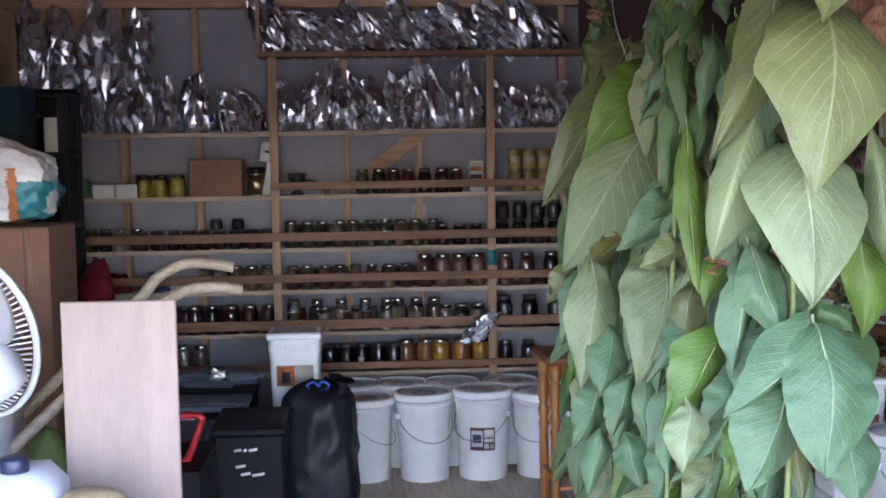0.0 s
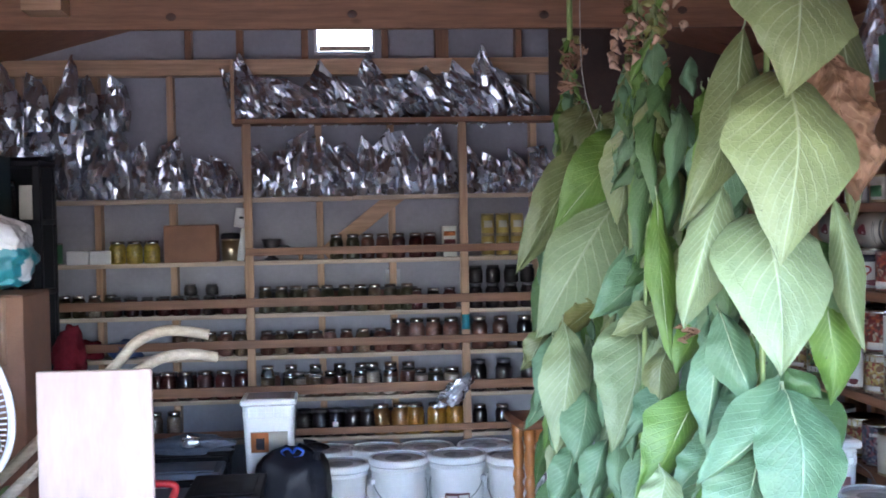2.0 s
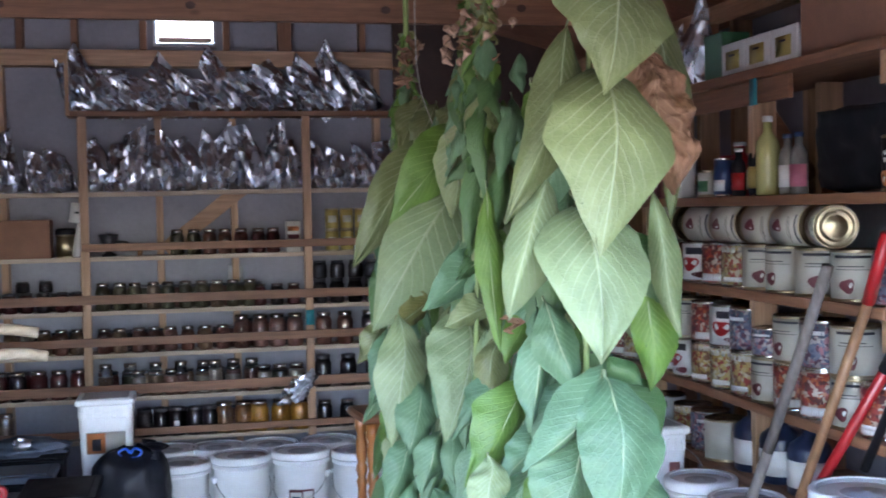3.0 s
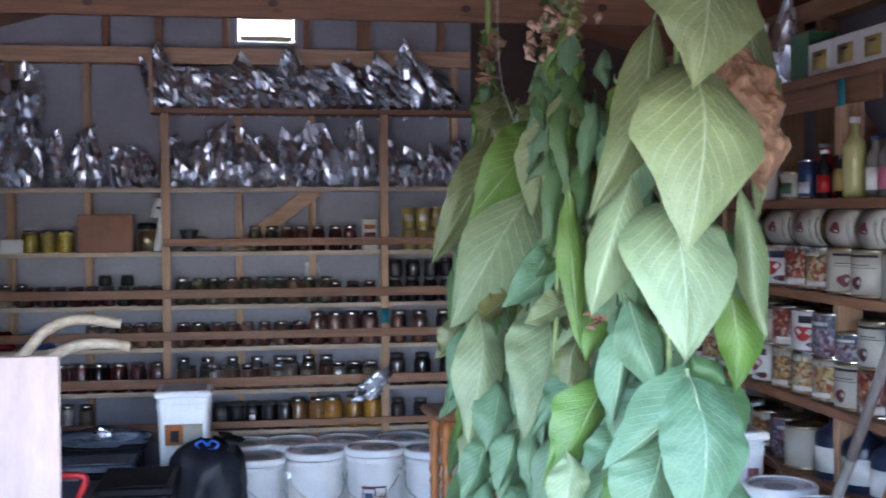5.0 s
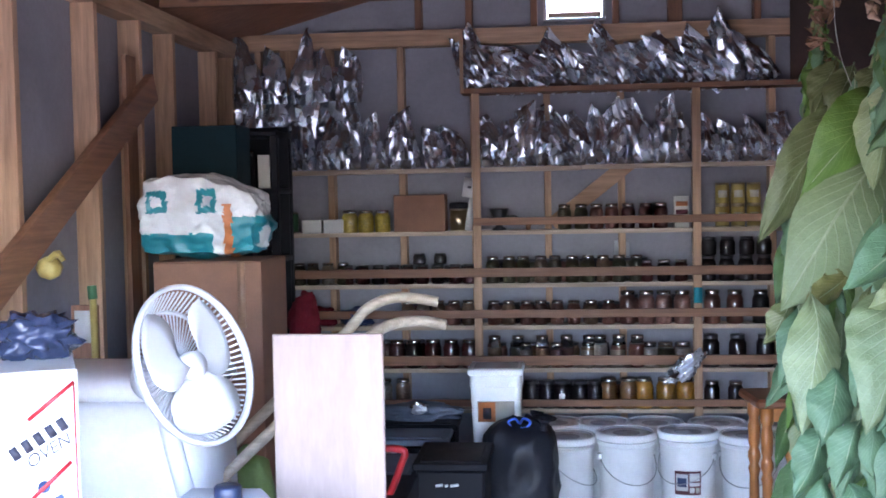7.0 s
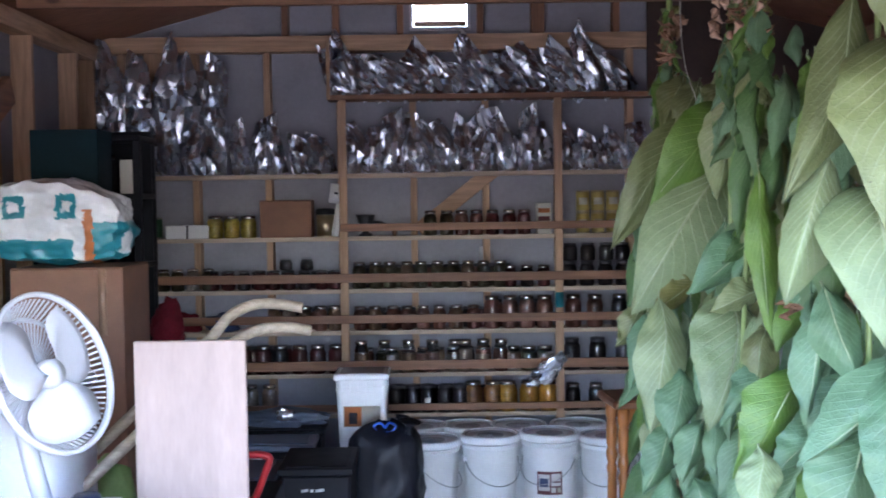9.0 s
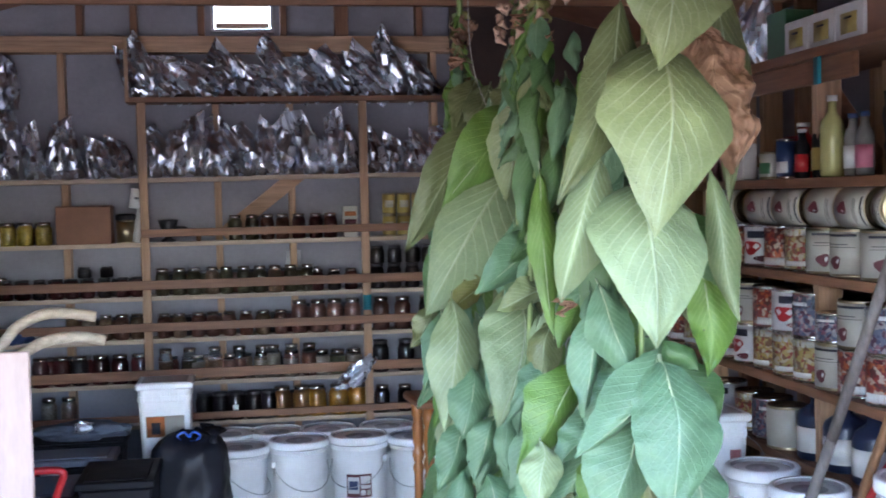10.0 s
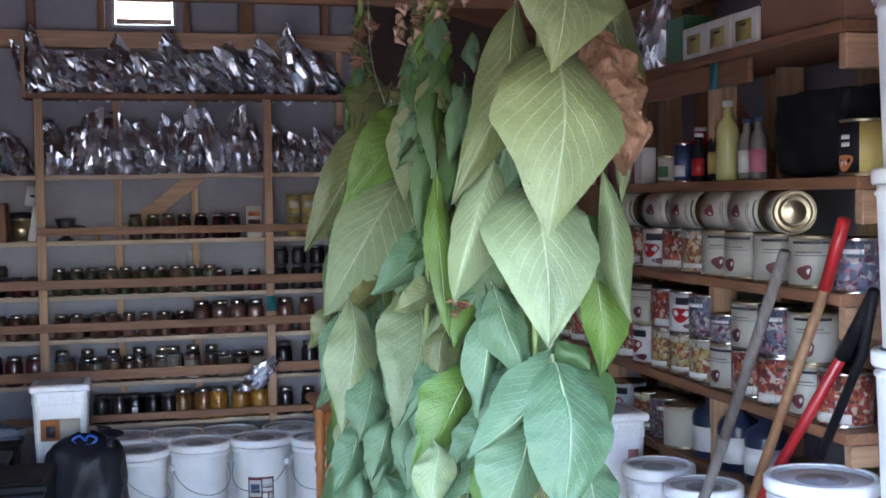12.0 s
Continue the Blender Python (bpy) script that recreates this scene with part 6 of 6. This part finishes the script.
leaf(back_plant, (0.749, 2.200, 2.002), (0.766, 2.120, 1.849), 0.097, LEAF["bright"], 0.03, 0.02, 10, peak=0.5)
leaf(back_plant, (0.673, 2.300, 2.035), (0.612, 2.240, 1.929), 0.081, LEAF["bright"], 0.03, 0.02, -15, peak=0.5, point=1.6, sway=0.05)
leaf(back_plant, (0.790, 2.100, 2.016), (0.712, 2.040, 1.880), 0.088, LEAF["olive"], 0.03, 0.02, -5, peak=0.5, sway=0.04)
leaf(side_plant, (0.690, 1.750, 2.040), (0.697, 1.700, 1.902), 0.065, LEAF["deep"], 0.02, 0.02, 5, peak=0.5)
leaf(back_plant, (0.694, 2.300, 1.969), (0.652, 2.240, 1.787), 0.104, LEAF["bright"], 0.03, 0.02, -10, peak=0.5, sway=0.04)
leaf(middle_plant, (0.776, 1.500, 2.073), (0.777, 1.460, 1.980), 0.042, LEAF["blue"], 0.02, 0.02, 25, peak=0.5)
leaf(side_plant, (0.755, 1.720, 2.106), (0.697, 1.660, 1.993), 0.072, LEAF["bright"], 0.03, 0.02, -15, peak=0.5, point=1.5, sway=0.06)
leaf(middle_plant, (0.732, 1.500, 2.037), (0.667, 1.440, 1.924), 0.066, LEAF["deep"], 0.03, 0.02, -10, peak=0.5, sway=0.05)
leaf(middle_plant, (0.724, 1.450, 1.953), (0.759, 1.400, 1.860), 0.056, LEAF["blue"], 0.02, 0.02, 15, peak=0.5)
leaf(side_plant, (0.708, 1.700, 2.106), (0.722, 1.660, 1.980), 0.059, LEAF["olive"], 0.02, 0.02, 5, peak=0.5)
leaf(side_plant, (0.574, 1.780, 1.145), (0.481, 1.720, 0.984), 0.090, LEAF["blue"], 0.03, 0.03, -10, peak=0.5, sway=0.03)
leaf(side_plant, (0.640, 1.760, 1.147), (0.573, 1.700, 0.979), 0.079, LEAF["blue"], 0.03, 0.03, -10, peak=0.5, sway=0.02)
leaf(side_plant, (0.559, 1.740, 1.033), (0.514, 1.700, 0.868), 0.070, LEAF["blue"], 0.03, 0.03, -5, peak=0.5, sway=0.02)
leaf(side_plant, (0.610, 1.720, 1.029), (0.633, 1.660, 0.893), 0.094, LEAF["blue"], 0.03, 0.03, 10, peak=0.5)
leaf(side_plant, (0.689, 1.620, 1.050), (0.647, 1.560, 0.878), 0.077, LEAF["blue"], 0.03, 0.03, -5, peak=0.5)
leaf(side_plant, (0.732, 1.400, 1.051), (0.672, 1.340, 0.908), 0.095, LEAF["pale"], 0.03, 0.03, -5, peak=0.5)
# the inner and lower leaves
rnd = random.Random(7)
tones = ["blue", "blue", "blue", "olive", "bright", "deep", "pale"]
for i in range(240):
    s = rnd.random()
    if i % 3 == 0:
        s = s * 0.5 + 0.5
    z = rnd.uniform(0.42, 2.02)
    cx, cy = 0.66 + 0.19 * s, 2.32 - 1.16 * s
    spread = 0.06 + 0.1 * min(1.0, (2.05 - z) / 0.5)
    a = rnd.uniform(-math.pi, math.pi)
    bx, by = cx + 0.03 * math.cos(a), cy + 0.06 + 0.03 * math.sin(a)
    ln = rnd.uniform(0.16, 0.3)
    tx, ty = bx + spread * rnd.uniform(0.4, 1.0) * math.cos(a), max(by + spread * rnd.uniform(0.4, 1.0) * math.sin(a), cy - 0.02)
    owner = (back_plant, side_plant, middle_plant, front_plant)[min(3, int(s * 4))]
    if 0.12 < s < 0.62 and z > 1.25:
        tx = max(tx, cx - 0.04)
    leaf(owner, (bx, by, z), (tx, ty, z - ln), ln * rnd.uniform(0.28, 0.48), LEAF[rnd.choice(tones)], rnd.uniform(0.01, 0.04), rnd.uniform(0.02, 0.05), rnd.uniform(-50, 50), point=rnd.uniform(1.2, 1.7), sway=rnd.uniform(-0.08, 0.08))
# narrow leaves that hang on the open side of the bunch
for i in range(70):
    s = rnd.random()
    z = rnd.uniform(0.98, 1.52)
    x, y = 0.6 + 0.2 * s + rnd.uniform(-0.07, 0.06), 2.2 - 1.12 * s + rnd.uniform(-0.06, 0.04)
    ln = rnd.uniform(0.09, 0.17)
    owner = (back_plant, side_plant, middle_plant, front_plant)[min(3, int(s * 4))]
    leaf(owner, (x, y, z), (x + rnd.uniform(-0.06, 0.02), y - rnd.uniform(0.02, 0.06), z - ln), ln * rnd.uniform(0.24, 0.38), LEAF[rnd.choice(["blue", "blue", "blue", "silver", "bright", "deep", "pale"])],
         rnd.uniform(0.01, 0.03), rnd.uniform(0.01, 0.03), rnd.uniform(-35, 30), point=rnd.uniform(1.2, 1.8), sway=rnd.uniform(-0.08, 0.08))
# small top leaves and withered flowers
for owner, x, y in ((middle_plant, 0.7, 1.48), (side_plant, 0.72, 1.75), (back_plant, 0.673, 2.3)):
    for i in range(34):
        z = rnd.uniform(1.6 if owner is middle_plant else 1.86, 2.12)
        a = rnd.uniform(-math.pi, math.pi)
        leaf(owner, (x, y, z), (x + 0.06 * math.cos(a), y + 0.06 * math.sin(a), z - rnd.uniform(0.07, 0.16)), rnd.uniform(0.03, 0.07), LEAF[rnd.choice(["olive", "olive", "blue", "bright", "deep"])], 0.01, 0.02, rnd.uniform(-60, 60))
for owner, x, y in ((middle_plant, 0.7, 1.48), (side_plant, 0.72, 1.75), (back_plant, 0.673, 2.3)):
    for i in range(36):
        z = 1.93 + 0.0095 * i
        a = i * 2.4
        leaf(owner, (x, y, z), (x + 0.03 * math.cos(a), y + 0.03 * math.sin(a), z - rnd.uniform(0.02, 0.06)), rnd.uniform(0.014, 0.03), LEAF[rnd.choice(["olive", "yellow", "brown", "olive", "bright"])], 0.004, 0.008, rnd.uniform(-60, 60))
for owner, x, y, zz in ((middle_plant, 0.69, 1.49, 2.1), (side_plant, 0.72, 1.74, 2.12)):
    for i in range(16):
        px, py, pz = x + rnd.uniform(-0.07, 0.07), y + rnd.uniform(-0.04, 0.04), zz + rnd.uniform(-0.06, 0.09)
        bm = lathe([(0.002, 0.0), (0.004, 0.008), (0.006, 0.016), (0.011, 0.024), (0.008, 0.03), (0.003, 0.02)], 7, m=pose(px, py, pz, rnd.uniform(-60, 60), rnd.uniform(-60, 60), 0))
        part("flower", bm, PETAL, owner)
tagged(part("string", tube(curve_points([(0.64, 1.98, 2.59), (0.635, 1.98, 2.2), (0.645, 1.975, 2.05), (0.675, 1.97, 1.95)], 6), 0.0011, 5), STRING, None), "thin white string holding up the plants", "string")
